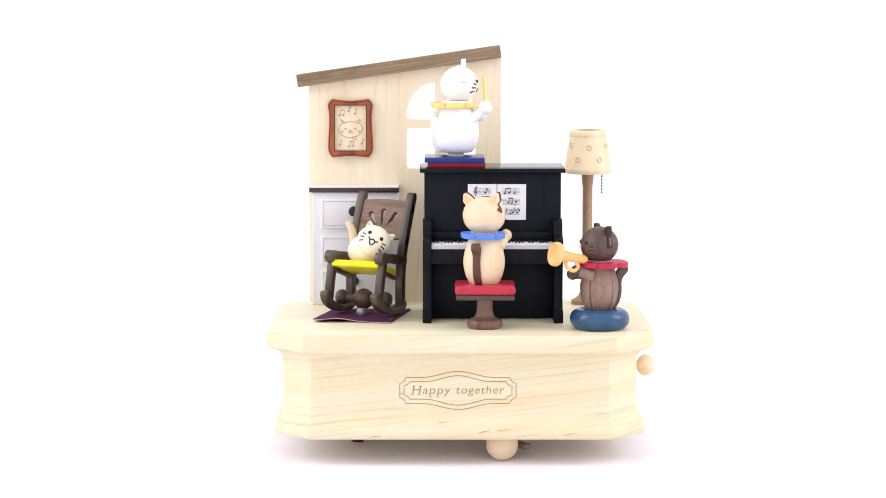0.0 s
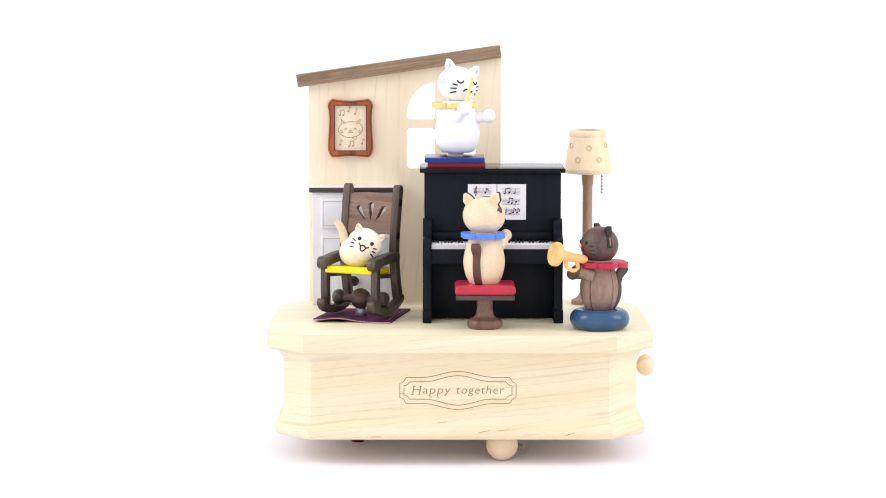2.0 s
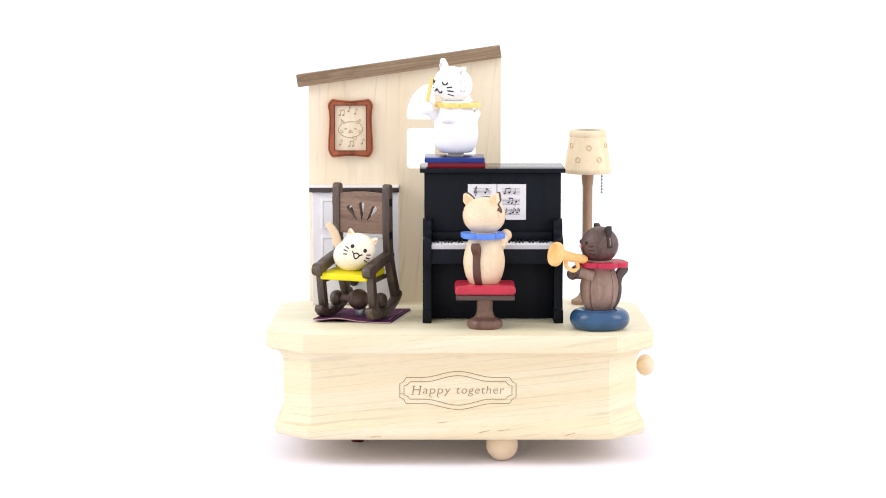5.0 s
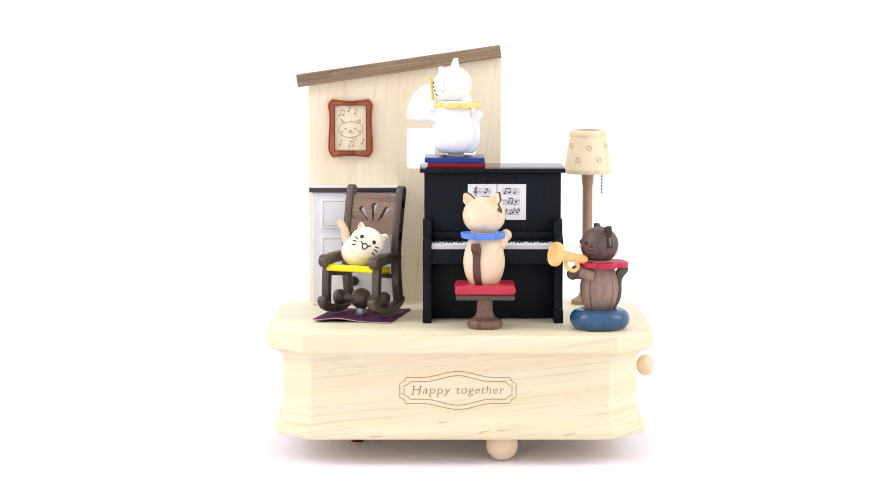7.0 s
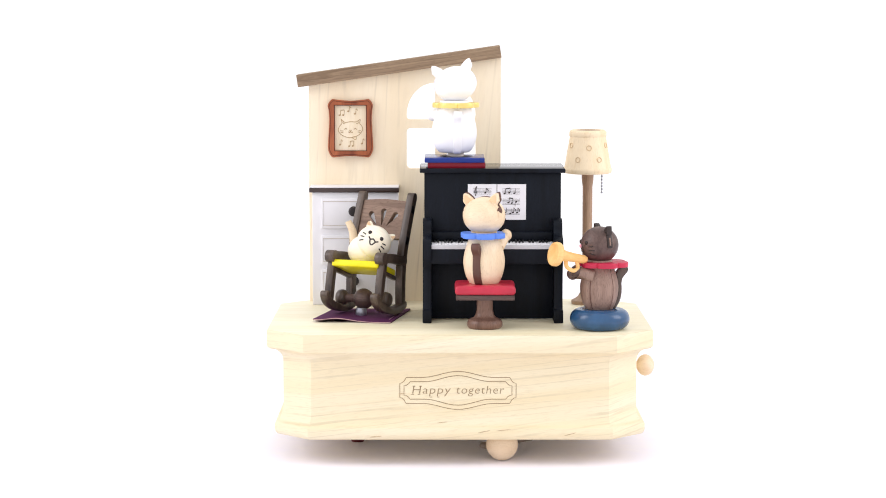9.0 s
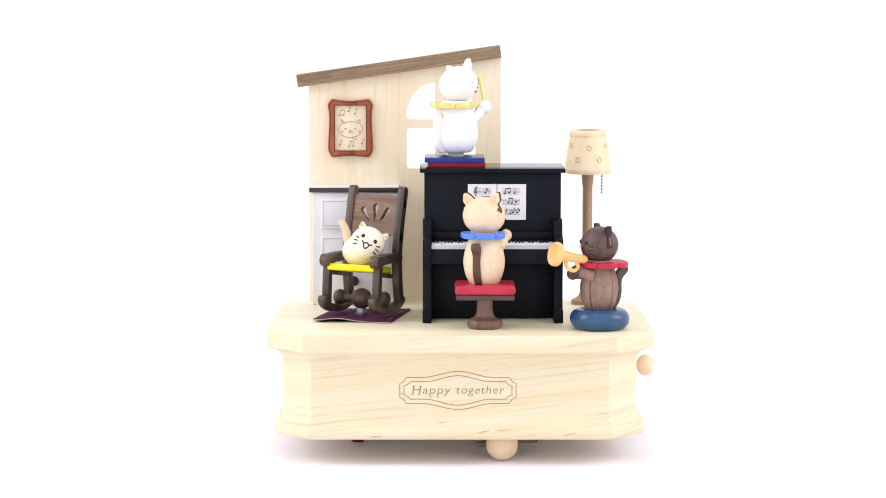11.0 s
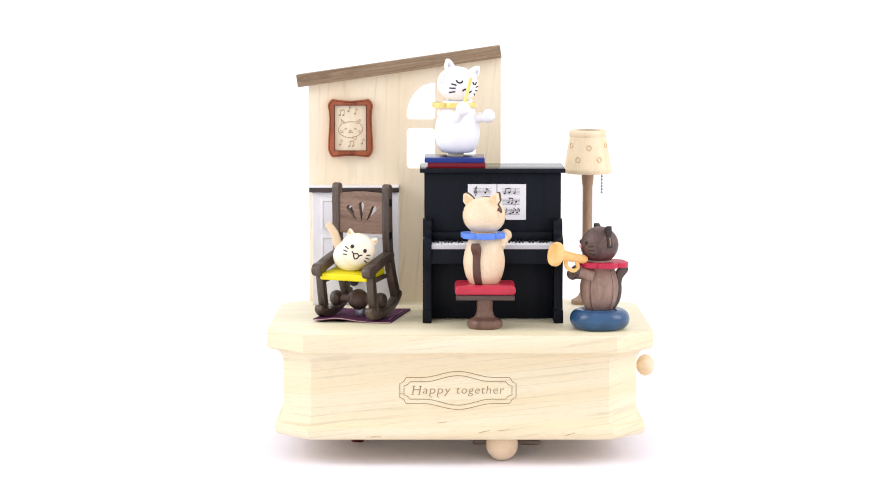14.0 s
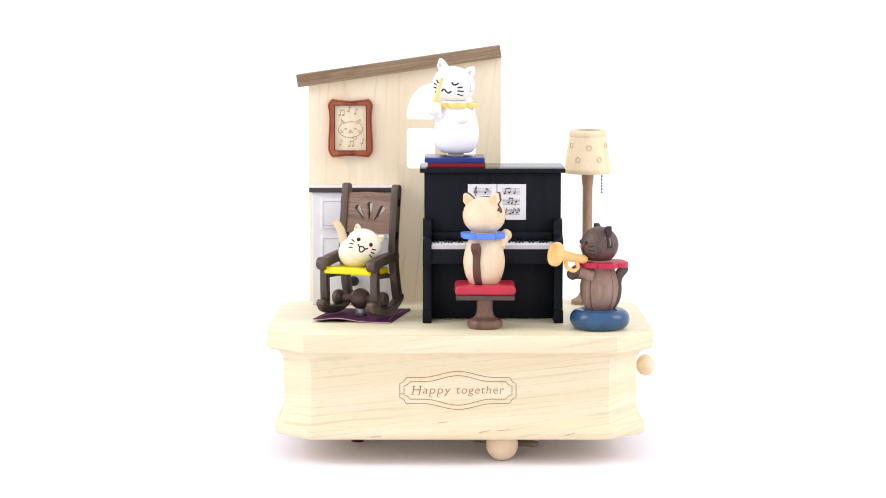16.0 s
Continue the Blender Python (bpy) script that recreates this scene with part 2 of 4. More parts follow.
def add_tube(bm, points, radius, n=8, closed=False, flat=1.0):
    """Round bar along points; radius is one number or one for each point."""
    pts = [Vector(q) for q in points]
    rad = radius if isinstance(radius, (list, tuple)) else [radius] * len(pts)
    rings, side = [], None
    for i, q in enumerate(pts):
        if closed:
            d = pts[(i + 1) % len(pts)] - pts[i - 1]
        else:
            d = pts[min(i + 1, len(pts) - 1)] - pts[max(i - 1, 0)]
        d.normalize()
        if side is None:
            side = d.orthogonal().normalized()
        side = (side - d * side.dot(d)).normalized()
        up = d.cross(side)
        rings.append([bm.verts.new(q + rad[i] * (math.cos(2 * math.pi * k / n) * side + flat * math.sin(2 * math.pi * k / n) * up)) for k in range(n)])
    pairs = list(zip(rings, rings[1:])) + ([(rings[-1], rings[0])] if closed else [])
    for a, b in pairs:
        for k in range(n):
            j = (k + 1) % n
            bm.faces.new((a[k], a[j], b[j], b[k]))
    if not closed:
        bm.faces.new(list(reversed(rings[0])))
        bm.faces.new(rings[-1])
    return bm


def tube(points, radius, n=8, closed=False):
    return add_tube(bmesh.new(), points, radius, n, closed)


def add_ball(bm, centre, radius, rot=Matrix.Identity(4), u=32, v=20):
    r = radius if isinstance(radius, (list, tuple)) else (radius,) * 3
    bmesh.ops.create_uvsphere(bm, u_segments=u, v_segments=v, radius=1, matrix=Matrix.Translation(centre) @ rot @ Matrix.Diagonal((*r, 1)))
    return bm


def ball(centre, radius, rot=Matrix.Identity(4), u=32, v=20):
    return add_ball(bmesh.new(), centre, radius, rot, u, v)


def add_slab(bm, loops, depth0, depth1, m=Matrix.Identity(4), bevel=0.0):
    """A board in the xz plane with its outline first and holes after, between two depths in y."""
    from mathutils import geometry
    flat = [[Vector((a, b, 0)) for a, b in lp] for lp in loops]
    tris = geometry.tessellate_polygon(flat)
    pts = [q for lp in flat for q in lp]
    front = [bm.verts.new(m @ Vector((q.x, depth0, q.y))) for q in pts]
    back = [bm.verts.new(m @ Vector((q.x, depth1, q.y))) for q in pts]
    for a, b, c in tris:
        bm.faces.new((front[a], front[b], front[c]))
        bm.faces.new((back[c], back[b], back[a]))
    at = 0
    rim = []
    for lp in flat:
        for i in range(len(lp)):
            j = (i + 1) % len(lp)
            fc = bm.faces.new((front[at + i], front[at + j], back[at + j], back[at + i]))
            rim.append(fc)
        at += len(lp)
    if bevel:
        edges = list({e for fc in rim for e in fc.edges if all(v in front for v in e.verts) or all(v in back for v in e.verts)})
        bmesh.ops.recalc_face_normals(bm, faces=bm.faces)
        bmesh.ops.bevel(bm, geom=edges, offset=bevel, segments=2, affect="EDGES", profile=0.5)
    return bm


def slab(loops, depth0, depth1, m=Matrix.Identity(4), bevel=0.0):
    return add_slab(bmesh.new(), loops, depth0, depth1, m, bevel)


def rounded(x0, x1, z0, z1, r, n=5):
    out = []
    for cx, cz, a in ((x1 - r, z1 - r, 0), (x0 + r, z1 - r, 90), (x0 + r, z0 + r, 180), (x1 - r, z0 + r, 270)):
        for i in range(n + 1):
            t = radians(a + 90 * i / n)
            out.append((cx + r * math.cos(t), cz + r * math.sin(t)))
    return out


def text_mesh(words, size, depth, shear=0.0, spacing=1.0):
    """Lettering as a bmesh in the xz plane, centred, facing -y, size in millimetres."""
    cu = bpy.data.curves.new("lettering", "FONT")
    cu.body, cu.size, cu.extrude, cu.shear, cu.space_character = words, size, depth, shear, spacing
    cu.offset = -0.06
    cu.align_x, cu.align_y, cu.resolution_u = "CENTER", "CENTER", 3
    ob = new("lettering", cu)
    me = bpy.data.meshes.new_from_object(ob)
    bpy.data.objects.remove(ob)
    bm = bmesh.new()
    bm.from_mesh(me)
    bm.transform(pose(0, 0, 0, 90, 0, 0))
    return bm


# ---------------------------------------------------------------- ground
GROUND = -48.6
bm = box(-550, 550, -950, 650, GROUND - 2, GROUND, bevel=0)
tagged(part("ground", bm, SWEEP, None), "matte white studio ground sheet under the music box", "ground", kind="structure")


# ---------------------------------------------------------------- music box base
TOP = -0.4  # height of the top board


def octagon(inset, z):
    """Corners of the eight-sided base, drawn in by some millimetres."""
    x0, x1, y0, y1 = -64.2 + inset, 76.5 - inset, inset, 100 - inset
    c = 14.2 - 0.586 * inset
    return [Vector(q) for q in ((x0 + c, y0, z), (x1 - c, y0, z), (x1, y0 + c, z), (x1, y1 - c, z), (x1 - c, y1, z), (x0 + c, y1, z), (x0, y1 - c, z), (x0, y0 + c, z))]


def music_box_base():
    base = thing("music_box_base", 0, 0, 0, "eight-sided pale maple music box base with moulded flanges", "music box")
    prof = [(0.45, TOP - 0.06), (0.12, TOP - 0.2), (0, TOP - 0.55), (0, -6.0), (0.25, -6.8), (1.0, -7.3)]
    for i in range(9):
        a = radians(90 * i / 8)
        prof.append((1.2 + 4.6 * math.sin(a), -12.0 + 4.6 * math.cos(a)))
    prof += [(5.8, -15), (5.8, -21), (5.8, -28.0)]
    for i in range(1, 9):
        a = radians(90 * i / 8)
        prof.append((5.8 - 2.5 * (1 - math.cos(a)), -28.0 - 6.4 * math.sin(a)))
    prof += [(3.0, -34.7), (2.7, -35.2), (2.7, -37.2), (3.1, -38.4), (3.8, -39.0)]
    bm = bmesh.new()
    rings = [[bm.verts.new(q) for q in octagon(i, z)] for i, z in prof]
    for a, b in zip(rings, rings[1:]):
        for k in range(8):
            bm.faces.new((a[k], a[(k + 1) % 8], b[(k + 1) % 8], b[k]))
    bm.faces.new(rings[0])
    bm.faces.new(list(reversed(rings[-1])))
    part("body", bm, MAPLE, base)
    top = bmesh.new()
    a = [top.verts.new(q) for q in octagon(0.4, TOP - 0.05)]
    b = [top.verts.new(q) for q in octagon(0.55, TOP)]
    for k in range(8):
        top.faces.new((a[k], a[(k + 1) % 8], b[(k + 1) % 8], b[k]))
    top.faces.new(b)
    top.faces.new(list(reversed(a)))
    part("top_board", top, MAPLE_TOP, base)
    # engraved plaque: two nested outlines and the words
    cx, cz, y = 5.4, -21.35, 5.78

    def plaque(w, h, hump, r):
        half = [(-w, h * 0.54), (-w + 0.9, h * 0.6), (-w + 1.6, h * 0.74), (-w + 2.0, h * 0.9), (-w + 2.3, h)]
        top_edge = [(-w + (2 * w) * i / 24, h + hump * (0.5 + 0.5 * math.cos(math.pi * max(-1, min(1, (-1 + i / 12) / 0.62))))) for i in range(25)]
        top_edge = [q for q in top_edge if abs(q[0]) < w - 2.6]
        upper = half + top_edge + [(-a, b) for a, b in reversed(half)]
        pts = upper + [(a, -b) for a, b in reversed(upper)]
        return tube([(cx + a, y, cz + b) for a, b in pts], r, 6, True)

    part("plaque_outline", plaque(21.0, 4.75, 2.2, 0.12), BROWN_LINE, base, "fine engraved plaque outline")
    part("plaque_outline", plaque(19.5, 3.2, 2.2, 0.12), BROWN_LINE, base, "fine engraved plaque outline")
    words = bmesh.new()
    for word, x0, x1 in (("Happy", -11.1, 2.8), ("together", 4.9, 22.1)):
        bit = text_mesh(word, 4.25, 0.08, 0.14, 1.1)
        xs = [v.co.x for v in bit.verts]
        k = (x1 - x0) / (max(xs) - min(xs))
        bit.transform(Matrix.Translation((x0 - min(xs) * k, y, cz + 0.1)) @ Matrix.Diagonal((k, 1, 1, 1)))
        me = bpy.data.meshes.new("lettering")
        bit.to_mesh(me)
        bit.free()
        words.from_mesh(me)
    # short serifs on the capital and the two long feet
    for x, z in ((-11.0, 0.0), (-8.75, 0.0), (-10.5, 3.0), (-8.2, 3.0), (-4.35, -0.95), (-1.75, -0.95)):
        add_box(words, x - 0.42, x + 0.5, y - 0.09, y + 0.05, cz - 1.55 + z, cz - 1.37 + z, bevel=0)
    part("lettering", words, BROWN_LINE, base, "engraved brown words Happy together")
    for x0, z0, x1, z1 in ((-2.2, -33.1, 1.6, -32.7), (12.6, -36.3, 17.2, -35.4), (19.2, -35.6, 24.4, -35.05), (-26.4, -37.9, -22.0, -37.5), (43.6, -37.4, 48.2, -36.2), (-16.0, -22.6, -13.6, -22.4), (30.5, -8.4, 34.0, -8.0)):
        # thin dark streaks in the grain, following the moulding's depth
        dep = [5.8 - (1 - math.cos(math.asin(min(1.0, (-28.0 - z) / 6.4)))) * 2.5 if z < -28.0 else 5.76 for z in (z0, z1)]
        dep = [2.72 if z < -35.0 else q for q, z in zip(dep, (z0, z1))]
        fleck = tube([(x0 + (x1 - x0) * i / 5, dep[0] + (dep[1] - dep[0]) * i / 5, z0 + (z1 - z0) * i / 5) for i in range(6)], [0.04, 0.16, 0.2, 0.14, 0.18, 0.03], 5)
        part("grain_fleck", fleck, FLECK, base, "dark mineral streak in the grain")
    # winding knob at the side
    stem = lathe([(1.4, 0), (1.4, 5.0)], 20, pose(69.6, 45, -18.3, 0, 90, 0))
    part("knob_stem", stem, BALL_WOOD, base)
    part("side_knob", ball((76.5, 45, -18.4), (3.4, 4.0, 4.1)), BALL_WOOD, base, "round pale wooden knob")
    part("ball_foot", ball((21.6, 14, -42.75), 5.85), BALL_WOOD, base, "round pale wooden foot")
    part("rear_foot", lathe([(2.4, GROUND), (3.4, -46.5), (3.4, -38.5)], 24, Matrix.Translation((-32.5, 50, 0))), RED_DOT, base, "dark red peg foot")
    part("rear_foot", lathe([(2.4, GROUND), (3.4, -46.5), (3.4, -38.5)], 24, Matrix.Translation((50, 84, 0))), RED_DOT, base, "dark red peg foot")
    return base


music_box_base()


# ---------------------------------------------------------------- house wall and roof
def house_wall():
    wall = thing("house_wall", 0, 93.3, 0, "pale maple house wall with a four-pane arched window opening", "wall")

    def pane(x0, x1, z0, z1, arc=0, r=1.6):
        if not arc:
            return list(reversed(rounded(x0, x1, z0, z1, r)))
        pts = []
        w, h = x1 - x0, z1 - z0
        for i in range(13):
            t = radians(90 * i / 12)
            pts.append((x1 - w * math.cos(t) if arc < 0 else x0 + w * math.cos(t), z0 + 1.6 + (h - 1.6) * math.sin(t)))
        if arc < 0:
            pts += [(x1, z0 + 1.2), (x1 - 0.4, z0 + 0.3), (x1 - 1.3, z0), (x0 + 1.3, z0), (x0 + 0.35, z0 + 0.4)]
        else:
            pts += [(x0, z0 + 1.2), (x0 + 0.4, z0 + 0.3), (x0 + 1.3, z0), (x1 - 1.3, z0), (x1 - 0.35, z0 + 0.4)]
        return pts

    loops = [[(-53.0, TOP), (22.8, TOP), (22.8, 97.0), (-53.0, 86.2)],
             pane(-14.4, -3.1, 71.8, 86.4, -1), pane(1.6, 12.9, 71.8, 86.4, 1),
             pane(-14.4, -3.1, 52.4, 68.5), pane(1.6, 12.9, 52.4, 68.5)]
    part("wall_board", slab(loops, 0, 4.2), PANEL_WOOD, wall)
    slope = math.degrees(math.atan2(101.0 - 89.4, 22.2 + 57.7))
    roof = box(0, 80.9, -3.4, 6.5, -2.45, 2.45, bevel=0.25)
    ob = part("roof", roof, ROOF_WOOD, wall, "sloping walnut roof board")
    ob.matrix_local = Matrix.Translation((-0.0574, -0.0, 0.0871)) @ pose(0, 0, 0, 0, -slope, 0)
    return wall


house_wall()


# ---------------------------------------------------------------- upright piano
def piano():
    p = thing("upright_piano", 0, 0, 0, "black painted toy upright piano with white keys", "piano")
    part("case", box(-7.0, 44.2, 44.0, 69.0, 4, 54.6, bevel=0.25), BLACK, p)
    part("lid", box(-8.7, 45.8, 42.0, 70.2, 54.6, 56.15, bevel=0.35), BLACK, p)
    part("lid_top", box(-8.4, 45.5, 42.3, 69.9, 56.0, 56.25, bevel=0.08), LID_BLACK, p, "glossy black lid surface")
    part("lower_panel", box(-4.5, 41.6, 41.0, 44.5, 0.0, 24, bevel=0.2), BLACK, p)
    part("key_bed", box(-4.6, 41.5, 31.0, 44.6, 21.6, 28.0, bevel=0.4), BLACK, p)
    part("key_slip", box(-4.3, 41.2, 30.85, 31.5, 27.2, 28.85, bevel=0.12), KEY_SLIP, p, "pale grey strip along the key fronts")
    part("fallboard", box(-4.4, 41.3, 40.6, 44.4, 29.0, 32.6, bevel=0.7), BLACK, p)
    for sx in (0, 1):
        x0, x1 = ((-7.5, -4.3), (41.2, 44.5))[sx]
        prof = smooth_path([(44.4, 37.6, 0), (40.2, 37.4, 0), (38.2, 35.6, 0), (37.6, 33.0, 0), (35.4, 31.6, 0), (31.4, 30.8, 0), (30.2, 29.0, 0), (30.2, 24.0, 0), (31.4, 21.5, 0), (33.4, 18.0, 0), (33.6, 9.0, 0), (32.6, 5.0, 0)], 4)
        outline = [(-q.x, q.y) for q in prof] + [(-32.0, 4.4), (-44.4, 4.4)]
        b = slab([outline], x0, x1, Matrix.Identity(4), 0.25)
        # the outline lies in the yz plane
        b.transform(Matrix(((0, 1, 0, 0), (-1, 0, 0, 0), (0, 0, 1, 0), (0, 0, 0, 1))))
        part("cheek", b, BLACK, p)
        part("foot_block", box(x0 - 0.1, x1 + 0.1, 29.9, 44.4, TOP, 4.6, bevel=0.4), BLACK, p)
    n = 36
    w = 45.4 / n
    key = None
    for i in range(n):
        x = -4.3 + w * (i + 0.5)
        if key is None:
            key = part("white_key", box(-w / 2 + 0.05, w / 2 - 0.05, 0, 9.2, 0, 1.4, bevel=0.12, segments=1), KEY_WHITE, p)
            ob = key
        else:
            ob = new("white_key", key.data)
            ob.parent = p
        ob.matrix_local = pose(x / 1000, 0.0316, 0.0276)
    black = None
    for i in range(n - 1):
        if i % 7 in (2, 6):
            continue
        if black is None:
            black = part("black_key", box(-0.36, 0.36, 0, 5.4, 0, 0.9, bevel=0.12, segments=1), KEY_BLACK, p)
            ob = black
        else:
            ob = new("black_key", black.data)
            ob.parent = p
        ob.matrix_local = pose((-4.3 + w * (i + 1)) / 1000, 0.0364, 0.0289)
    return p


piano()


# ---------------------------------------------------------------- sheet music
def sheet_music():
    s = thing("sheet_music", 20.2, 43.9, 36.8, "open white two-page sheet music with black notes", "sheet music")
    part("page", box(-10.9, -0.12, -0.35, 0.05, 0.1, 13.5, bevel=0.06, segments=1), PAPER, s)
    part("page", box(0.12, 10.9, -0.35, 0.05, 0.1, 13.5, bevel=0.06, segments=1), PAPER, s)
    part("fold", box(-0.12, 0.12, -0.2, 0.04, 0.1, 13.5, bevel=0), INK, s)
    lines, note_marks = bmesh.new(), bmesh.new()
    y = -0.4
    staves = (10.8, 6.9, 3.1)
    for x0, x1 in ((-8.9, -2.1), (2.0, 8.6)):
        for z in staves:
            for k in range(5):
                add_box(lines, x0, x1, y, -0.3, z + (k - 2) * 0.5 - 0.045, z + (k - 2) * 0.5 + 0.045, bevel=0)

    def head_at(x, z):
        add_ball(note_marks, (x, y, z), (0.42, 0.1, 0.3), pose(0, 0, 0, 0, -20, 0), 10, 6)

    def stem(x, z0, z1):
        add_box(note_marks, x - 0.07, x + 0.07, y - 0.05, -0.3, z0, z1, bevel=0)

    def single(x, z, flag=False, down=False):
        head_at(x, z)
        stem(x - 0.35 if down else x + 0.35, z - 1.7 if down else z, z if down else z + 1.8)
        if flag:
            add_tube(note_marks, smooth_path([(x + 0.35, y, z + 1.8), (x + 0.65, y, z + 1.3), (x + 1.05, y, z + 1.0), (x + 1.0, y, z + 0.5)], 3), 0.13, 5)

    def pair(x, z, gap, rise):
        for dx, dz in ((0, 0), (gap, rise)):
            head_at(x + dx, z + dz)
            stem(x + dx + 0.35, z + dz, z + dz + 1.8)
        add_tube(note_marks, [(x + 0.35, y, z + 1.75), (x + gap + 0.35, y, z + rise + 1.75)], 0.2, 5)

    single(-4.4, 10.3, True)
    pair(-7.6, 6.4, 1.5, 0.3)
    single(-4.0, 6.6)
    single(-7.2, 2.6, True)
    pair(-4.9, 2.7, 1.4, -0.3)
    pair(2.9, 10.0, 1.7, 0.3)
    single(6.5, 10.1)
    pair(4.3, 6.6, 1.3, -0.2)
    single(7.2, 6.9, False, True)
    single(3.2, 2.9)
    single(5.0, 2.5)
    single(6.0, 2.9, True)
    single(7.5, 2.8, True)
    # clef on the first page
    add_tube(note_marks, smooth_path([(-8.2, y, 9.5), (-7.9, y, 9.4), (-7.8, y, 11.9), (-7.5, y, 12.5), (-7.8, y, 12.4), (-8.3, y, 11.1), (-8.4, y, 10.5), (-7.8, y, 10.2), (-7.4, y, 10.7), (-7.9, y, 11.0)], 4), 0.13, 6)
    part("staff_lines", lines, INK, s)
    part("note_marks", note_marks, INK, s)
    return s


sheet_music()


# ---------------------------------------------------------------- books on the piano
def book(z, mat, x0, x1, y0, y1, high, label):
    b = thing("book", 0, 0, z, label, "book", "books stacked on the piano")
    part("cover", box(x0, x1, y0, y1, 0, high, bevel=0.25), mat, b)
    part("pages", box(x0 + 0.6, x1 + 0.05, y0 + 0.6, y1 + 0.05, 0.45, high - 0.45, bevel=0.05), mat, b)
    return b


book(56.25, BOOK_RED, -5.8, 15.9, 45.0, 66.5, 2.0, "thin dark red wooden book lying on the piano")
blue_book = book(58.25, BOOK_BLUE, -6.9, 15.6, 44.4, 67.0, 1.75, "thin deep blue wooden book lying on the red one")


# flat dark disc on the cover; its colour gives the turntable recess its shade
part("recess_shade", lathe([(6.4, 1.752), (6.4, 1.78)], 40, Matrix.Translation((5.05, 56.0, 0))), INK, blue_book, "dark disc for the shade in the turntable recess")


# ---------------------------------------------------------------- dresser against the wall
def dresser():
    d = thing("dresser", 0, 93.3, 0, "white painted dresser with a dark brown top and three drawers", "dresser")
    y = -11.7
    part("carcass", box(-51.2, -17.6, y, -0.02, TOP, 44.0, bevel=0.3), DRESSER_WHITE, d)
    part("dresser_top", box(-52.4, -17.2, y - 1.0, -0.02, 44.0, 45.8, bevel=0.3), TOP_WOOD, d, "dark brown top board")
    part("top_cap", box(-52.2, -17.4, y - 0.7, -0.02, 45.8, 46.1, bevel=0.1), DRESSER_WHITE, d, "thin white strip on the top")
    rows = ((29.9, 41.8, 36.8), (15.8, 27.2, 23.2), (0.3, 13.8, 9.4))
    for z0, z1, zc in rows:
        dr = part("drawer", box(-47.6, -21.2, y - 0.9, y + 0.1, z0, z1, bevel=0.3), DRESSER_WHITE, d)
        pts = [(-46.9, z0 + 1.1), (-21.9, z0 + 1.1), (-21.9, z1 - 1.3), (-46.9, z1 - 1.3)]
        part("panel_line", tube([(a, y - 0.9, b) for a, b in pts], 0.13, 4, True), GREY_LINE, dr)
        part("knob", lathe([(0.9, 0), (0.9, 1.0), (1.9, 1.6), (2.0, 2.4), (1.4, 3.2), (0, 3.4)], 24, Matrix.Translation((-34.9, y - 0.9, zc)) @ pose(0, 0, 0, 90, 0, 0)), INK, dr, "round black knob")
    return d


dresser()


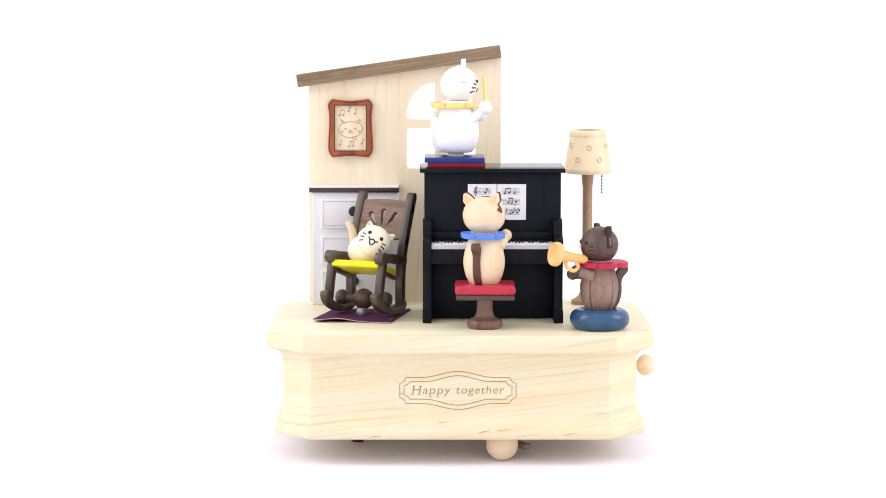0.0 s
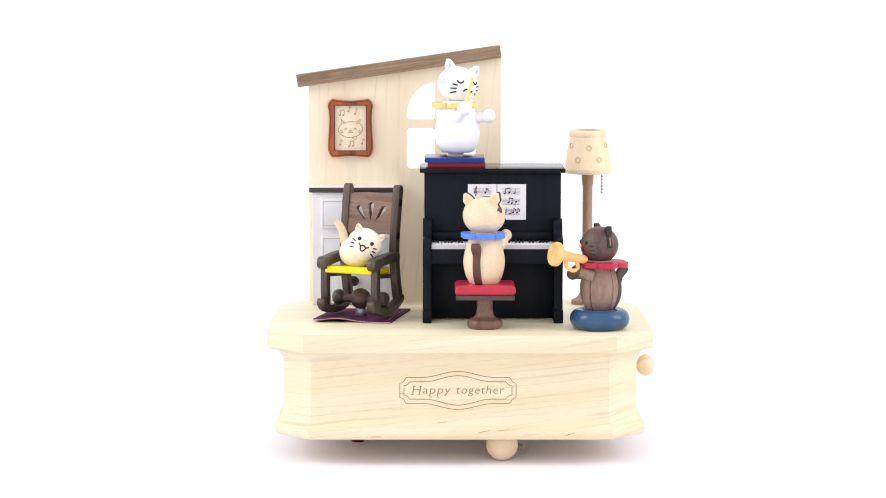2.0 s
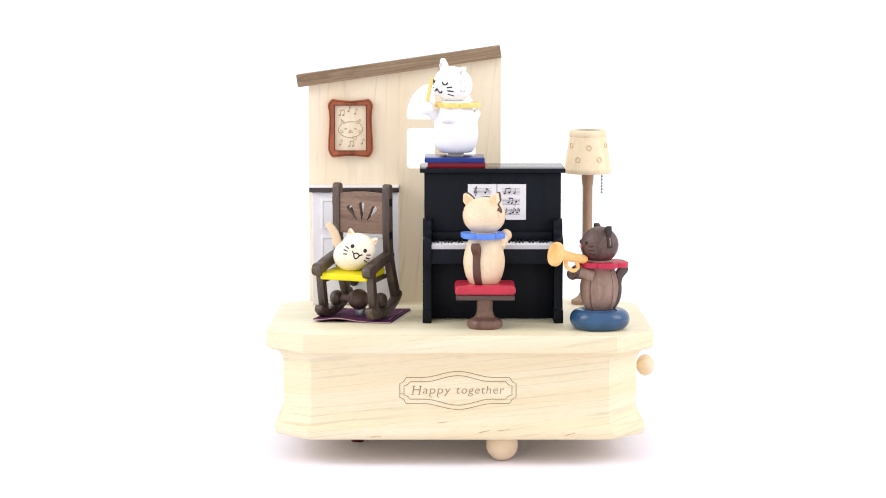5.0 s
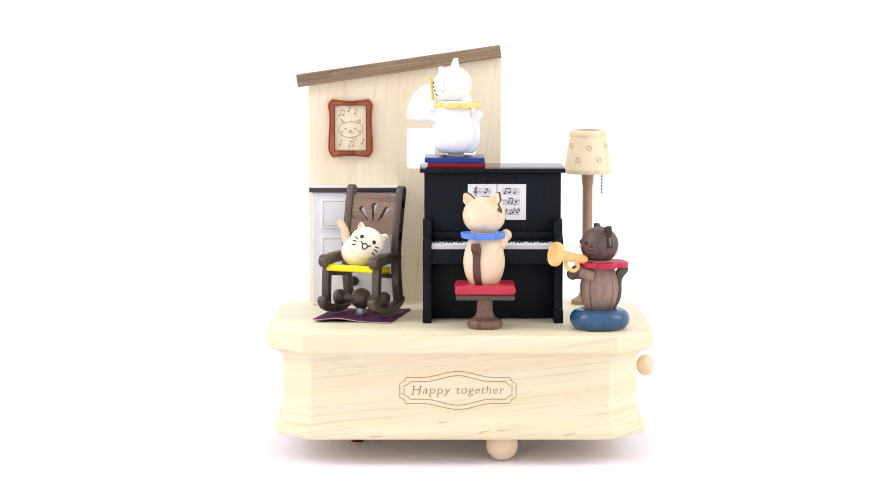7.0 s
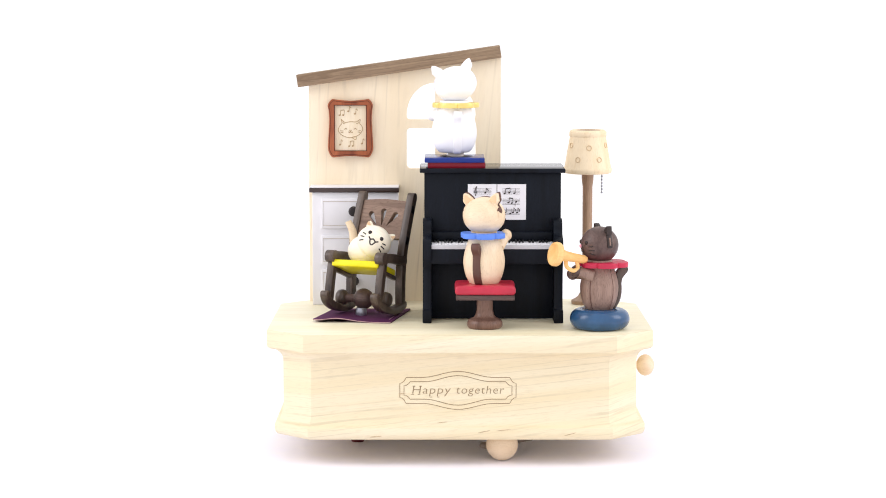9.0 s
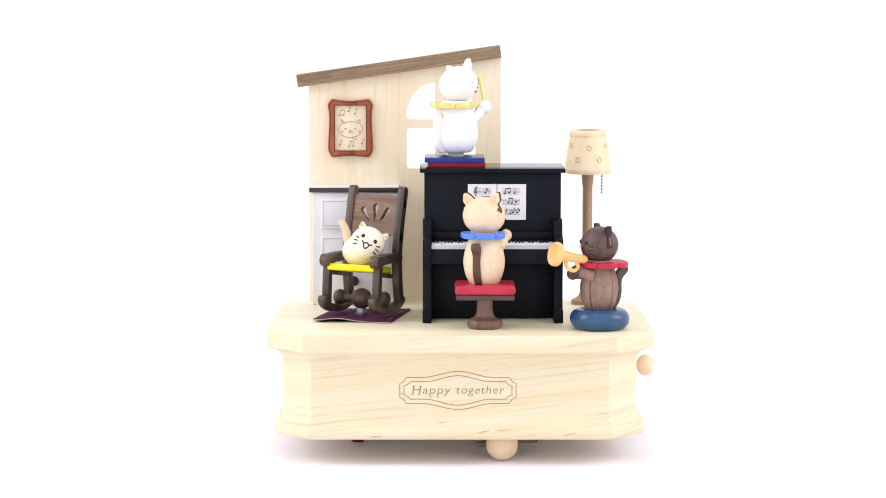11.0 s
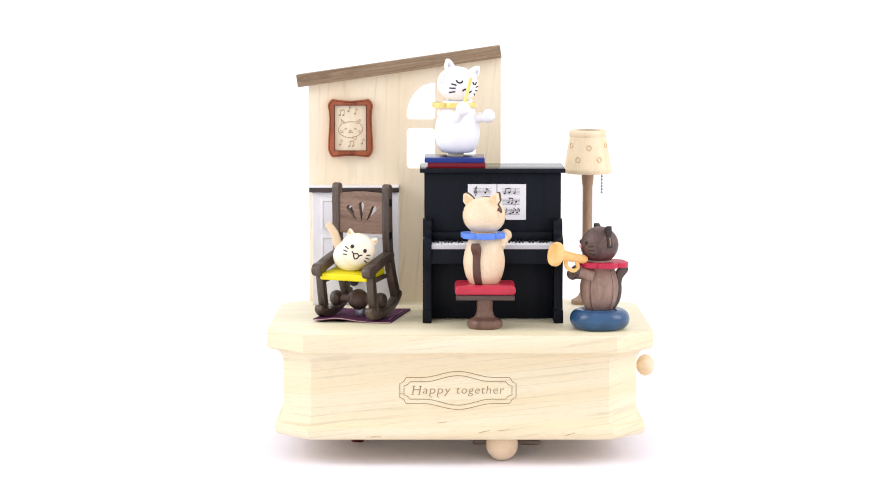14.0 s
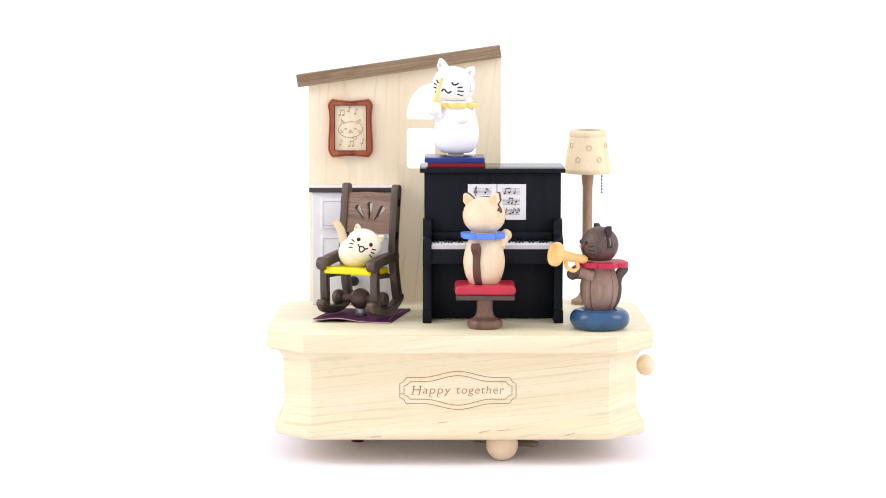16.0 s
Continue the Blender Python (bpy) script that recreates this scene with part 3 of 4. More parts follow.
# ---------------------------------------------------------------- framed picture
def picture():
    f = thing("picture_frame", -36.5, 93.3, 68.6, "red-brown wavy wooden frame with an engraved cat drawing", "picture frame")
    ring = [(-8.9, 9.2), (-7.4, 11.3), (-5.5, 11.2), (0, 10.7), (5.5, 11.2), (7.4, 11.3), (8.8, 9.2), (8.55, 7.0), (8.35, 3.2), (8.55, -1.0), (8.8, -5.0), (8.8, -8.8), (7.4, -11.4), (5.5, -11.4), (0, -11.0), (-5.5, -11.4), (-7.4, -11.4), (-8.8, -8.8), (-8.8, -5.0), (-8.55, -1.0), (-8.35, 3.2), (-8.55, 7.0)]
    outer = [(q.x, q.y) for q in smooth_path([(a, b, 0) for a, b in reversed(ring)], 3, True)]
    hole = [(-6.2, -8.9), (-6.2, 8.9), (6.2, 8.9), (6.2, -8.9)]
    part("frame", slab([outer, hole], -2.4, -0.02, bevel=0.28), FRAME_WOOD, f)
    # shade along the carved edges, put in as thin dark brown tubes
    part("outer_edge_shade", tube([(a * 0.945, -2.36, b * 0.945) for a, b in outer], 0.14, 5, True), EDGE_SHADE, f, "dark line colouring in the shade of the carved edge")
    part("inner_edge_shade", tube([(-6.3, -2.3, -9.0), (6.3, -2.3, -9.0), (6.3, -2.3, 9.0), (-6.3, -2.3, 9.0)], 0.2, 5, True), EDGE_SHADE, f, "dark line colouring in the shade of the inner edge")
    part("panel", box(-6.15, 6.15, -1.2, -0.03, -8.85, 8.85, bevel=0), CANVAS, f, "pale wooden picture panel")
    y = -1.22
    ink = bmesh.new()
    head = smooth_path([(-3.6, y, 3.4), (-3.4, y, 1.9), (-4.4, y, 0.6), (-4.8, y, -1.2), (-3.2, y, -3.0), (0, y, -3.8), (3.0, y, -2.9), (4.7, y, -0.8), (4.4, y, 0.8), (3.6, y, 1.9), (3.8, y, 3.4), (2.2, y, 2.4), (0, y, 2.5), (-2.2, y, 2.2)], 5, True)
    add_tube(ink, head, 0.13, 5, True)
    for pts in ([(-2.4, -0.6), (-1.9, -0.1), (-1.4, -0.6)], [(1.4, -0.6), (1.9, -0.1), (2.4, -0.6)], [(-0.9, -1.5), (-0.4, -1.9), (0, -1.3), (0.4, -1.9), (0.9, -1.5)],
                [(-4.0, -1.0), (-2.9, -1.2)], [(-3.8, -1.8), (-2.8, -1.6)], [(4.0, -1.0), (2.9, -1.2)], [(3.8, -1.8), (2.8, -1.6)], [(0.5, -3.8), (2.0, -4.6), (2.1, -3.4), (0.6, -3.6)],
                [(-3.1, 2.5), (-2.7, 1.7), (-2.1, 1.8)], [(3.2, 2.5), (2.8, 1.7), (2.2, 1.8)], [(-0.4, -0.9), (0, -1.2), (0.4, -0.9)]):
        add_tube(ink, smooth_path([(a, y, b) for a, b in pts], 4), 0.13, 5)
    for cx, cz, two in ((-4.3, 5.0, 1), (-0.9, 6.6, 0), (1.7, 5.6, 0), (-4.2, -6.6, 0), (-0.6, -7.2, 1), (4.4, -6.2, 0)):
        add_ball(ink, (cx, y, cz), (0.42, 0.1, 0.34), u=10, v=6)
        add_tube(ink, [(cx + 0.36, y, cz), (cx + 0.5, y, cz + 2.0)], 0.12, 5)
        if two:
            add_ball(ink, (cx + 1.4, y, cz + 0.1), (0.42, 0.1, 0.34), u=10, v=6)
            add_tube(ink, [(cx + 1.76, y, cz + 0.1), (cx + 1.9, y, cz + 2.1)], 0.12, 5)
            add_tube(ink, [(cx + 0.5, y, cz + 2.0), (cx + 1.9, y, cz + 2.1)], 0.16, 5)
        else:
            add_tube(ink, [(cx + 0.5, y, cz + 2.0), (cx + 1.1, y, cz + 1.3)], 0.13, 5)
    part("drawing", ink, DRAW_LINE, f, "fine engraved cat face and tiny notes")
    return f


picture()


# ---------------------------------------------------------------- floor lamp
def floor_lamp():
    l = thing("floor_lamp", 56.8, 85.5, 0, "wooden floor lamp with a pale tapered shade", "floor lamp")
    part("lamp_base", lathe([(6.0, TOP), (6.2, 0.4), (6.0, 1.1), (4.6, 1.8), (3.6, 2.6), (2.9, 3.8), (2.2, 4.8), (1.9, 5.6)], 36), LAMP_WOOD, l)
    part("pole", lathe([(1.95, 5.4), (1.9, 20), (1.95, 46), (2.3, 48.5), (2.4, 51.6)], 28), LAMP_WOOD, l)
    prof = [(2.2, 51.6), (8.4, 51.2), (9.1, 51.4), (9.4, 51.9), (9.5, 52.6), (9.45, 53.3), (9.15, 53.7), (7.1, 65.6), (7.3, 66.0), (7.3, 67.3), (6.9, 68.0), (6.4, 68.3), (5.2, 68.2), (4.8, 67.8), (4.7, 62.0), (0, 62.0)]
    bm = bmesh.new()
    shade = part("shade", lathe(prof, 48), SHADE_WOOD, l, "pale tapered wooden shade with engraved rings")
    for ang, z, r in ((-90, 61.6, 0.95), (-120, 57.0, 0.95), (-62, 57.0, 0.95), (-150, 62.4, 0.95), (-28, 62.4, 0.95)):
        rr = 9.45 - 2.45 * (z - 52.6) / 13.8
        a = radians(ang)
        c = Vector((rr * math.cos(a), rr * math.sin(a), z))
        tx = Vector((-math.sin(a), math.cos(a), 0))
        tz = Vector((-math.cos(a) * 0.142, -math.sin(a) * 0.142, 0.99))
        add_tube(bm, [c + r * (math.cos(k / 20 * 2 * math.pi) * tx + math.sin(k / 20 * 2 * math.pi) * tz) for k in range(20)], 0.17, 5, True)
    part("ring_mark", bm, PALE_MARK, shade, "engraved brown ring marks")
    # brown disc just below the rim stands in for the hole's shade
    part("hole_shade", lathe([(0, 68.1), (4.9, 68.1), (4.9, 68.16), (0, 68.16)], 32), HOLE_SHADE, shade, "brown disc for the shade inside the rim opening")
    chain = bmesh.new()
    for i in range(7):
        add_ball(chain, (5.4, -2.5, 51.4 - i * 1.25), 0.46, u=10, v=8)
    add_tube(chain, [(5.4, -2.5, 51.8), (5.4, -2.5, 43.8)], 0.14, 6)
    part("pull_chain", chain, STEEL, l, "small grey bead pull chain")
    return l


floor_lamp()


# ---------------------------------------------------------------- rug under the rocking chair
def rug():
    r = thing("rug", 0, 0, TOP, "small deep purple rug with a wavy curled edge", "rug")
    bm = bmesh.new()
    fl, fr, br, bl = Vector((-48.4, 33.2, 0)), Vector((-19.4, 30.2, 0)), Vector((-12.6, 66.5, 0)), Vector((-41.2, 66.5, 0))
    nx, ny = 24, 16
    top, low = [], []
    for j in range(ny + 1):
        v = j / ny
        for i in range(nx + 1):
            u = i / nx
            q = (fl * (1 - u) + fr * u) * (1 - v) + (bl * (1 - u) + br * u) * v
            lift = 1.3 * math.exp(-((u - 0.3) / 0.22) ** 2) * (1 - v) ** 3 + 0.5 * (1 - u) ** 8
            q.y -= 0.6 * math.sin(u * 9) * (1 - v)
            top.append(bm.verts.new((q.x, q.y, 0.62 + lift)))
            low.append(bm.verts.new((q.x, q.y, 0.02 + lift)))
    w = nx + 1
    for j in range(ny):
        for i in range(nx):
            a = j * w + i
            bm.faces.new((top[a], top[a + 1], top[a + w + 1], top[a + w]))
            bm.faces.new((low[a], low[a + w], low[a + w + 1], low[a + 1]))
    edge = [i for i in range(w)] + [j * w + nx for j in range(1, ny + 1)] + [ny * w + i for i in range(nx - 1, -1, -1)] + [j * w for j in range(ny - 1, 0, -1)]
    for a, b in zip(edge, edge[1:] + edge[:1]):
        bm.faces.new((top[a], low[a], low[b], top[b]))
    part("cloth", bm, PURPLE, r)
    edge_line = []
    for i in range(nx + 1):
        u = i / nx
        q = fl * (1 - u) + fr * u
        edge_line.append((q.x, q.y - 0.6 * math.sin(u * 9) - 0.05, 0.3 + 1.3 * math.exp(-((u - 0.3) / 0.22) ** 2) + 0.5 * (1 - u) ** 8))
    part("hem", tube(edge_line, 0.13, 6), HEM, r, "pale stitched front hem")
    mid = (fl + fr + br + bl) / 4
    line = bmesh.new()
    for a, b in ((fr, br), (br, bl), (bl, fl)):
        p0, p1 = mid + (a - mid) * 0.88, mid + (b - mid) * 0.88
        add_tube(line, [p0 + (p1 - p0) * (i / 9) + Vector((0, 0, 0.66)) for i in range(1, 9)], 0.14, 5)
    part("border_line", line, RUG_LINE, r, "faint woven border line")
    return r


rug()


# ---------------------------------------------------------------- piano stool
def stool():
    s = thing("piano_stool", 15.3, 19.0, 0, "turned walnut stool with a red padded square seat", "stool")
    part("stool_base", lathe(smooth_profile([(5.8, TOP), (6.4, 0.2), (6.5, 1.4), (6.0, 2.6), (5.2, 3.1), (4.0, 3.7), (3.25, 5.0), (2.95, 7.2), (3.0, 11.2)], 4), 40), STOOL_WOOD, s)
    part("seat_board", box(-10.6, 10.6, -9.4, 9.4, 10.9, 12.7, bevel=0.2), WALNUT_CAT, s, "dark brown seat board")
    part("seat", box(-11.0, 11.0, -9.8, 9.8, 12.7, 16.1, bevel=1.3, segments=4), RED, s, "red painted padded seat")
    return s


stool()


# ---------------------------------------------------------------- blue cushion
def cushion():
    c = thing("ring_cushion", 57.2, 17.4, TOP, "round deep blue lacquered cushion", "cushion")
    prof = [(0, 0), (6.5, 0)] + [(7.4 + 3.5 * math.cos(radians(a)), 3.7 + 3.7 * math.sin(radians(a))) for a in range(-80, 91, 10)] + [(5.0, 7.2), (0, 7.2)]
    part("pad", lathe(prof, 56), CUSHION_BLUE, c)
    return c


cushion()


# ---------------------------------------------------------------- cat figurines
def on_head(rad, u, v, lift=1.005):
    """Point on the face side of an ellipsoid head; u sideways, v up, as shares of the radii."""
    w = math.sqrt(max(0.02, 1 - u * u - v * v))
    return Vector((rad[0] * u * lift, -rad[1] * w * lift, rad[2] * v * lift))


def face_line(bm, rad, pts, r):
    path = smooth_path([(a, b, 0) for a, b in pts], 5) if len(pts) > 2 else [Vector((pts[0][0] + (pts[1][0] - pts[0][0]) * i / 5, pts[0][1] + (pts[1][1] - pts[0][1]) * i / 5, 0)) for i in range(6)]
    add_tube(bm, [on_head(rad, q.x, q.y) for q in path], r, 6)


WHISKERS = [[(s * 0.54, -0.05), (s * 0.74, 0.01)] for s in (-1, 1)] + [[(s * 0.55, -0.22), (s * 0.77, -0.23)] for s in (-1, 1)] + [[(s * 0.52, -0.4), (s * 0.71, -0.48)] for s in (-1, 1)]


def make_face(parent, rad, eyes, mouth, frame_m, ink=None, thick=0.22, drop=0.0):
    ink = ink or INK
    bm = bmesh.new()
    for pts in WHISKERS:
        face_line(bm, rad, [(a, b - drop) for a, b in pts], thick)
    ob = part("whiskers", bm, ink, parent, "dark painted whiskers")
    ob.matrix_local = frame_m
    bm = bmesh.new()
    for s in (-1, 1):
        if eyes == "closed":
            face_line(bm, rad, [(s * 0.42 - 0.14, 0.2), (s * 0.42 - 0.08, 0.1), (s * 0.42, 0.07), (s * 0.42 + 0.08, 0.1), (s * 0.42 + 0.14, 0.2)], thick * 1.15)
        else:
            c = on_head(rad, s * 0.38, 0.17, 0.985)
            add_ball(bm, c, (0.78, 0.55, 0.78), u=14, v=10)
    ob = part("eyes", bm, ink, parent, "dark painted eyes")
    ob.matrix_local = frame_m
    bm = bmesh.new()
    for pts in mouth:
        face_line(bm, rad, pts, thick * 1.15)
    ob = part("mouth", bm, ink, parent, "dark painted mouth")
    ob.matrix_local = frame_m


def ear_outline(side, rad, big=1.0, proud=0.1, steps=7):
    """Pointed board ear with a rounded tip; its foot runs down the head as a flush inlay."""
    k = rad[0] / 8.2
    pts = [(2.0, 3.2), (3.2, 5.9), (5.4, 7.9), (7.0, 8.6), (7.6, 8.1), (7.9, 5.6)]
    tip = [(q.x * k * big, q.y * k * (0.35 + 0.65 * big)) for q in smooth_path([(a, b, 0) for a, b in pts], 4)]
    foot = []
    for i in range(steps):
        z = rad[2] * (0.58 - 0.11 * i)
        foot.append((rad[0] * math.sqrt(1 - (z / rad[2]) ** 2) + proud, z))
    foot += [(foot[-1][0] - 1.6, foot[-1][1])]
    out = [(a * side, b) for a, b in tip + foot]
    return out if side < 0 else list(reversed(out))


def board(path, widths, x0, x1, bevel=0.35):
    """Upright board in the side view: its outline follows a path of (y, z) with rounded ends."""
    pts = [Vector((a, b, 0)) for a, b in path]
    left, right = [], []
    for i, q in enumerate(pts):
        d = (pts[min(i + 1, len(pts) - 1)] - pts[max(i - 1, 0)]).normalized()
        nrm = Vector((-d.y, d.x, 0))
        w = widths[i] if isinstance(widths, list) else widths
        left.append(q + nrm * w)
        right.append(q - nrm * w)
    d0, d1 = (pts[0] - pts[1]).normalized(), (pts[-1] - pts[-2]).normalized()
    w0, w1 = (left[0] - right[0]).length / 2, (left[-1] - right[-1]).length / 2
    cap1 = [pts[-1] + d1 * w1 * math.sin(k * math.pi / 6) + (left[-1] - pts[-1]) * math.cos(k * math.pi / 6) for k in range(1, 6)]
    cap0 = [pts[0] + d0 * w0 * math.sin(k * math.pi / 6) + (right[0] - pts[0]) * math.cos(k * math.pi / 6) for k in range(1, 6)]
    loop = [(q.x, q.y) for q in left + cap1 + list(reversed(right)) + cap0]
    b = slab([loop], x0, x1, Matrix.Identity(4), bevel)
    b.transform(Matrix(((0, 1, 0, 0), (1, 0, 0, 0), (0, 0, 1, 0), (0, 0, 0, 1))))
    return b


def curve(pts, n=5):
    return [(q.x, q.y) for q in smooth_path([(a, b, 0) for a, b in pts], n)]


def scallop(radius, lobes=6, depth=0.17):
    n = 108
    return [(radius * (1 - depth + depth * abs(math.cos(lobes * math.pi * i / n)) ** 0.7) * math.cos(2 * math.pi * i / n), radius * (1 - depth + depth * abs(math.cos(lobes * math.pi * i / n)) ** 0.7) * math.sin(2 * math.pi * i / n)) for i in range(n)]


FLAT = pose(0, 0, 0, 90, 0, 0)


def figurine(fig, s, girth, head_mat, body_mat, collar_mat, ear_mat, tail_mat, rad, head_frame, collar_r, body_turn=0, stripe=False, head_z=26.2, collar_z=18.95, head_y=0.0, collar_y=0.9, ear_y=0.0, ear_big=1.0, ear_proud=0.1, ear_half=0.8, tail_up=1.0, tail_out=0.0, shape=None, squash=(1, 1)):
    """Body, tail, collar, head and ears of a seated cat; local face direction is -y."""
    prof = smooth_profile(shape or [(0.0, 0.0), (5.2, 0.0), (6.2, 0.5), (7.7, 3.6), (8.45, 7.8), (8.05, 11.4), (6.9, 15.2), (5.9, 18.0), (5.4, 19.6)], 5)
    body = part("body", lathe([(r * girth, z * s) for r, z in prof], 48, Matrix.Identity(4), squash), body_mat, fig)
    path = curve([(5.6, 1.2), (7.2, 4.0), (7.6, 7.4), (7.2, 10.0), (7.2, 12.0), (8.5, 14.4)], 4)
    t = board([(y * (girth + (1 - girth) * max(0, (z - 9) / 5.4)) + tail_out, z * s * tail_up) for y, z in path], [1.3 + 0.3 * i / (len(path) - 1) for i in range(len(path))], -1.5 * s, 1.5 * s, 0.35)
    t.transform(pose(0, 0, 0, 0, 0, body_turn))
    part("tail", t, tail_mat, fig, "flat upright board tail")
    collar = slab([scallop(collar_r)], -0.95, 0.95, Matrix.Translation((0, collar_y, collar_z * s)) @ FLAT, 0.3)
    part("collar", collar, collar_mat, fig, "scalloped painted collar")
    head = part("head", ball((0, 0, 0), rad, u=48, v=32), head_mat, fig)
    head.matrix_local = Matrix.Translation((0, head_y / 1000, head_z * s / 1000)) @ head_frame
    for side in (-1, 1):
        part("ear", slab([ear_outline(side, rad, ear_big, ear_proud)], ear_y - ear_half * s, ear_y + ear_half * s, Matrix.Identity(4), 0.25), ear_mat, head)
        if stripe:
            part("ear_edge", slab([[(a * 1.03, b * 1.05) for a, b in ear_outline(side, rad, ear_big, 0.1, 4)]], ear_y - 1.6 * s, ear_y - 0.82 * s, Matrix.Identity(4), 0.1), BROWN_STRIPE, head, "brown ear front")
            part("ear_foot", ball((side * rad[0] * 0.93, ear_y - 0.6, rad[2] * 0.27), (0.75, 1.5, 1.15), pose(0, 0, 0, 25, 0, 0), 16, 10), BROWN_STRIPE, head, "brown inlay below the ear")
            back = [(a * side, b) for a, b in ((3.7, 5.6), (5.3, 7.2), (6.6, 7.7), (7.0, 6.9), (6.7, 4.6))]
            part("ear_back", slab([back if side < 0 else list(reversed(back))], ear_y + ear_half * s - 0.05, ear_y + ear_half * s + 0.1), EAR_TAN, head, "tan back of the ear")
    return body, head


def body_seam(fig, s, girth, angle, mat, r=0.16):
    """Fine glued joint running up the turned body at one angle."""
    prof = smooth_profile([(6.2, 0.5), (7.7, 3.6), (8.45, 7.8), (8.05, 11.4), (6.9, 15.2), (5.9, 18.0)], 4)
    a = radians(angle)
    line = [(q * girth * math.cos(a), q * girth * math.sin(a), z * s) for q, z in prof]
    part("body_seam", tube(line, r, 5), mat, fig, "fine joint line in the body")


def arm(fig, name, a, b, r0, r1, mat, hand_r, hand_mat=None):
    bm = tube([Vector(a) + (Vector(b) - Vector(a)) * i / 6 for i in range(7)], [r0 + (r1 - r0) * i / 6 for i in range(7)], 16)
    part(name, bm, mat, fig)
    part("paw", ball(b, hand_r, u=20, v=14), hand_mat or mat, fig)


# conductor on the books
CONDUCTOR_AT = (4.8, 56.0, 61.4)


def conductor():
    c = thing("cat_figurine", *CONDUCTOR_AT, "white painted wooden cat with gold collar raising a baton", "figurine", "cat figurines")
    rad = (8.1, 7.0, 6.75)
    body, head = figurine(c, 1.0, 1.0, WHITE, WHITE, GOLD, WHITE, WHITE, rad, pose(0, 0, 0, 0, 12, 0), 8.9, head_z=25.75, collar_z=18.0, head_y=-1.3, ear_y=-1.0, tail_out=0.7,
                          shape=[(0.0, 0.0), (4.6, 0.0), (6.1, 0.5), (7.55, 2.5), (8.35, 5.4), (8.5, 8.0), (8.05, 11.2), (7.0, 15.0), (6.1, 17.6), (5.4, 19.6)])
    make_face(head, rad, "closed", [[(-0.22, -0.37), (-0.13, -0.26), (-0.04, -0.27), (0.06, -0.39), (0.16, -0.42), (0.27, -0.31)]], pose(0, 0, 0, 0, -6, 0), thick=0.26, drop=0.03)
    body.matrix_local = Matrix.Translation((0.0005, -0.00035, 0))
    for s in (-1, 1):
        part("ear_inner", slab([list(reversed([(a * s, b) for a, b in ((5.6, 5.9), (6.6, 7.0), (7.0, 6.7), (6.9, 5.0))]))], -1.95, -1.78), EAR_GREY, head, "pale grey inner ear")
        for k in (0, 3):
            z = k * 0.1 - 0.12
            line = [(rad[0] * math.sqrt(1 - z * z - (y / rad[1]) ** 2) * s, y, rad[2] * z) for y in (-1.82, -1.3, -0.8, -0.3, 0.18)]
            part("ear_seam", tube(line, 0.11, 5), EAR_GREY, head, "fine grey seam of the inlaid ear")
        for y in (-1.82, -0.18):
            line = [(rad[0] * math.sqrt(1 - (k * 0.1 - 0.12) ** 2 - (y / rad[1]) ** 2) * s, y, rad[2] * (k * 0.1 - 0.12)) for k in range(8)]
            part("ear_seam", tube(line, 0.11, 5), EAR_GREY, head, "fine grey seam of the inlaid ear")
    arm(c, "arm", (-3.6, -4.5, 11.8), (-3.7, -10.6, 17.0), 2.1, 1.9, WHITE, 2.75)
    arm(c, "arm", (4.6, -4.2, 12.8), (7.9, -10.2, 14.0), 2.1, 1.8, WHITE, 2.6)
    part("baton", tube([(-3.7, -11.0, 17.8), (-0.3, -10.7, 28.5)], [0.72, 0.62], 12), GOLD, c, "thin gold conducting baton")
    part("spindle", lathe([(3.1, -1.38), (3.1, 0.1)], 24), SPINDLE, c, "round metal spindle plate")
    return c


CONDUCTOR = conductor()

# pianist on the stool
def pianist():
    c = thing("cat_figurine", 15.0, 19.4, 16.1, "beech wood cat with blue collar seated at the piano", "figurine", "cat figurines", rz=158)
    rad = (7.9, 7.4, 6.9)
    body, head = figurine(c, 0.955, 0.9, BEECH, BEECH_BODY, BLUE, BEECH, BROWN_STRIPE, rad, pose(0, 0, 0, 0, 3, -12), 8.4, stripe=True, head_z=25.8, collar_z=18.5, collar_y=1.2, ear_y=1.5, ear_big=1.0)
    make_face(head, rad, "closed", [[(-0.2, -0.25), (0, -0.34), (0.2, -0.25)]], Matrix.Identity(4), BROWN_STRIPE, 0.35)
    stripe = [(rad[0] * u, -1.4, rad[2] * math.sqrt(1 - u * u - 0.036) + 0.02) for u in (-0.4, -0.3, -0.2, -0.1, 0, 0.1, 0.2, 0.3, 0.4)]
    part("crown_stripe", tube(stripe, 0.32, 6), BROWN_STRIPE, head, "brown stripe across the crown")
    arm(c, "arm", (-4.6, -3.0, 13.0), (-5.6, -7.6, 17.0), 2.0, 1.8, BEECH_BODY, 2.2)
    arm(c, "arm", (4.6, -3.0, 13.0), (5.6, -7.6, 17.0), 2.0, 1.8, BEECH_BODY, 2.2)
    return c


pianist()


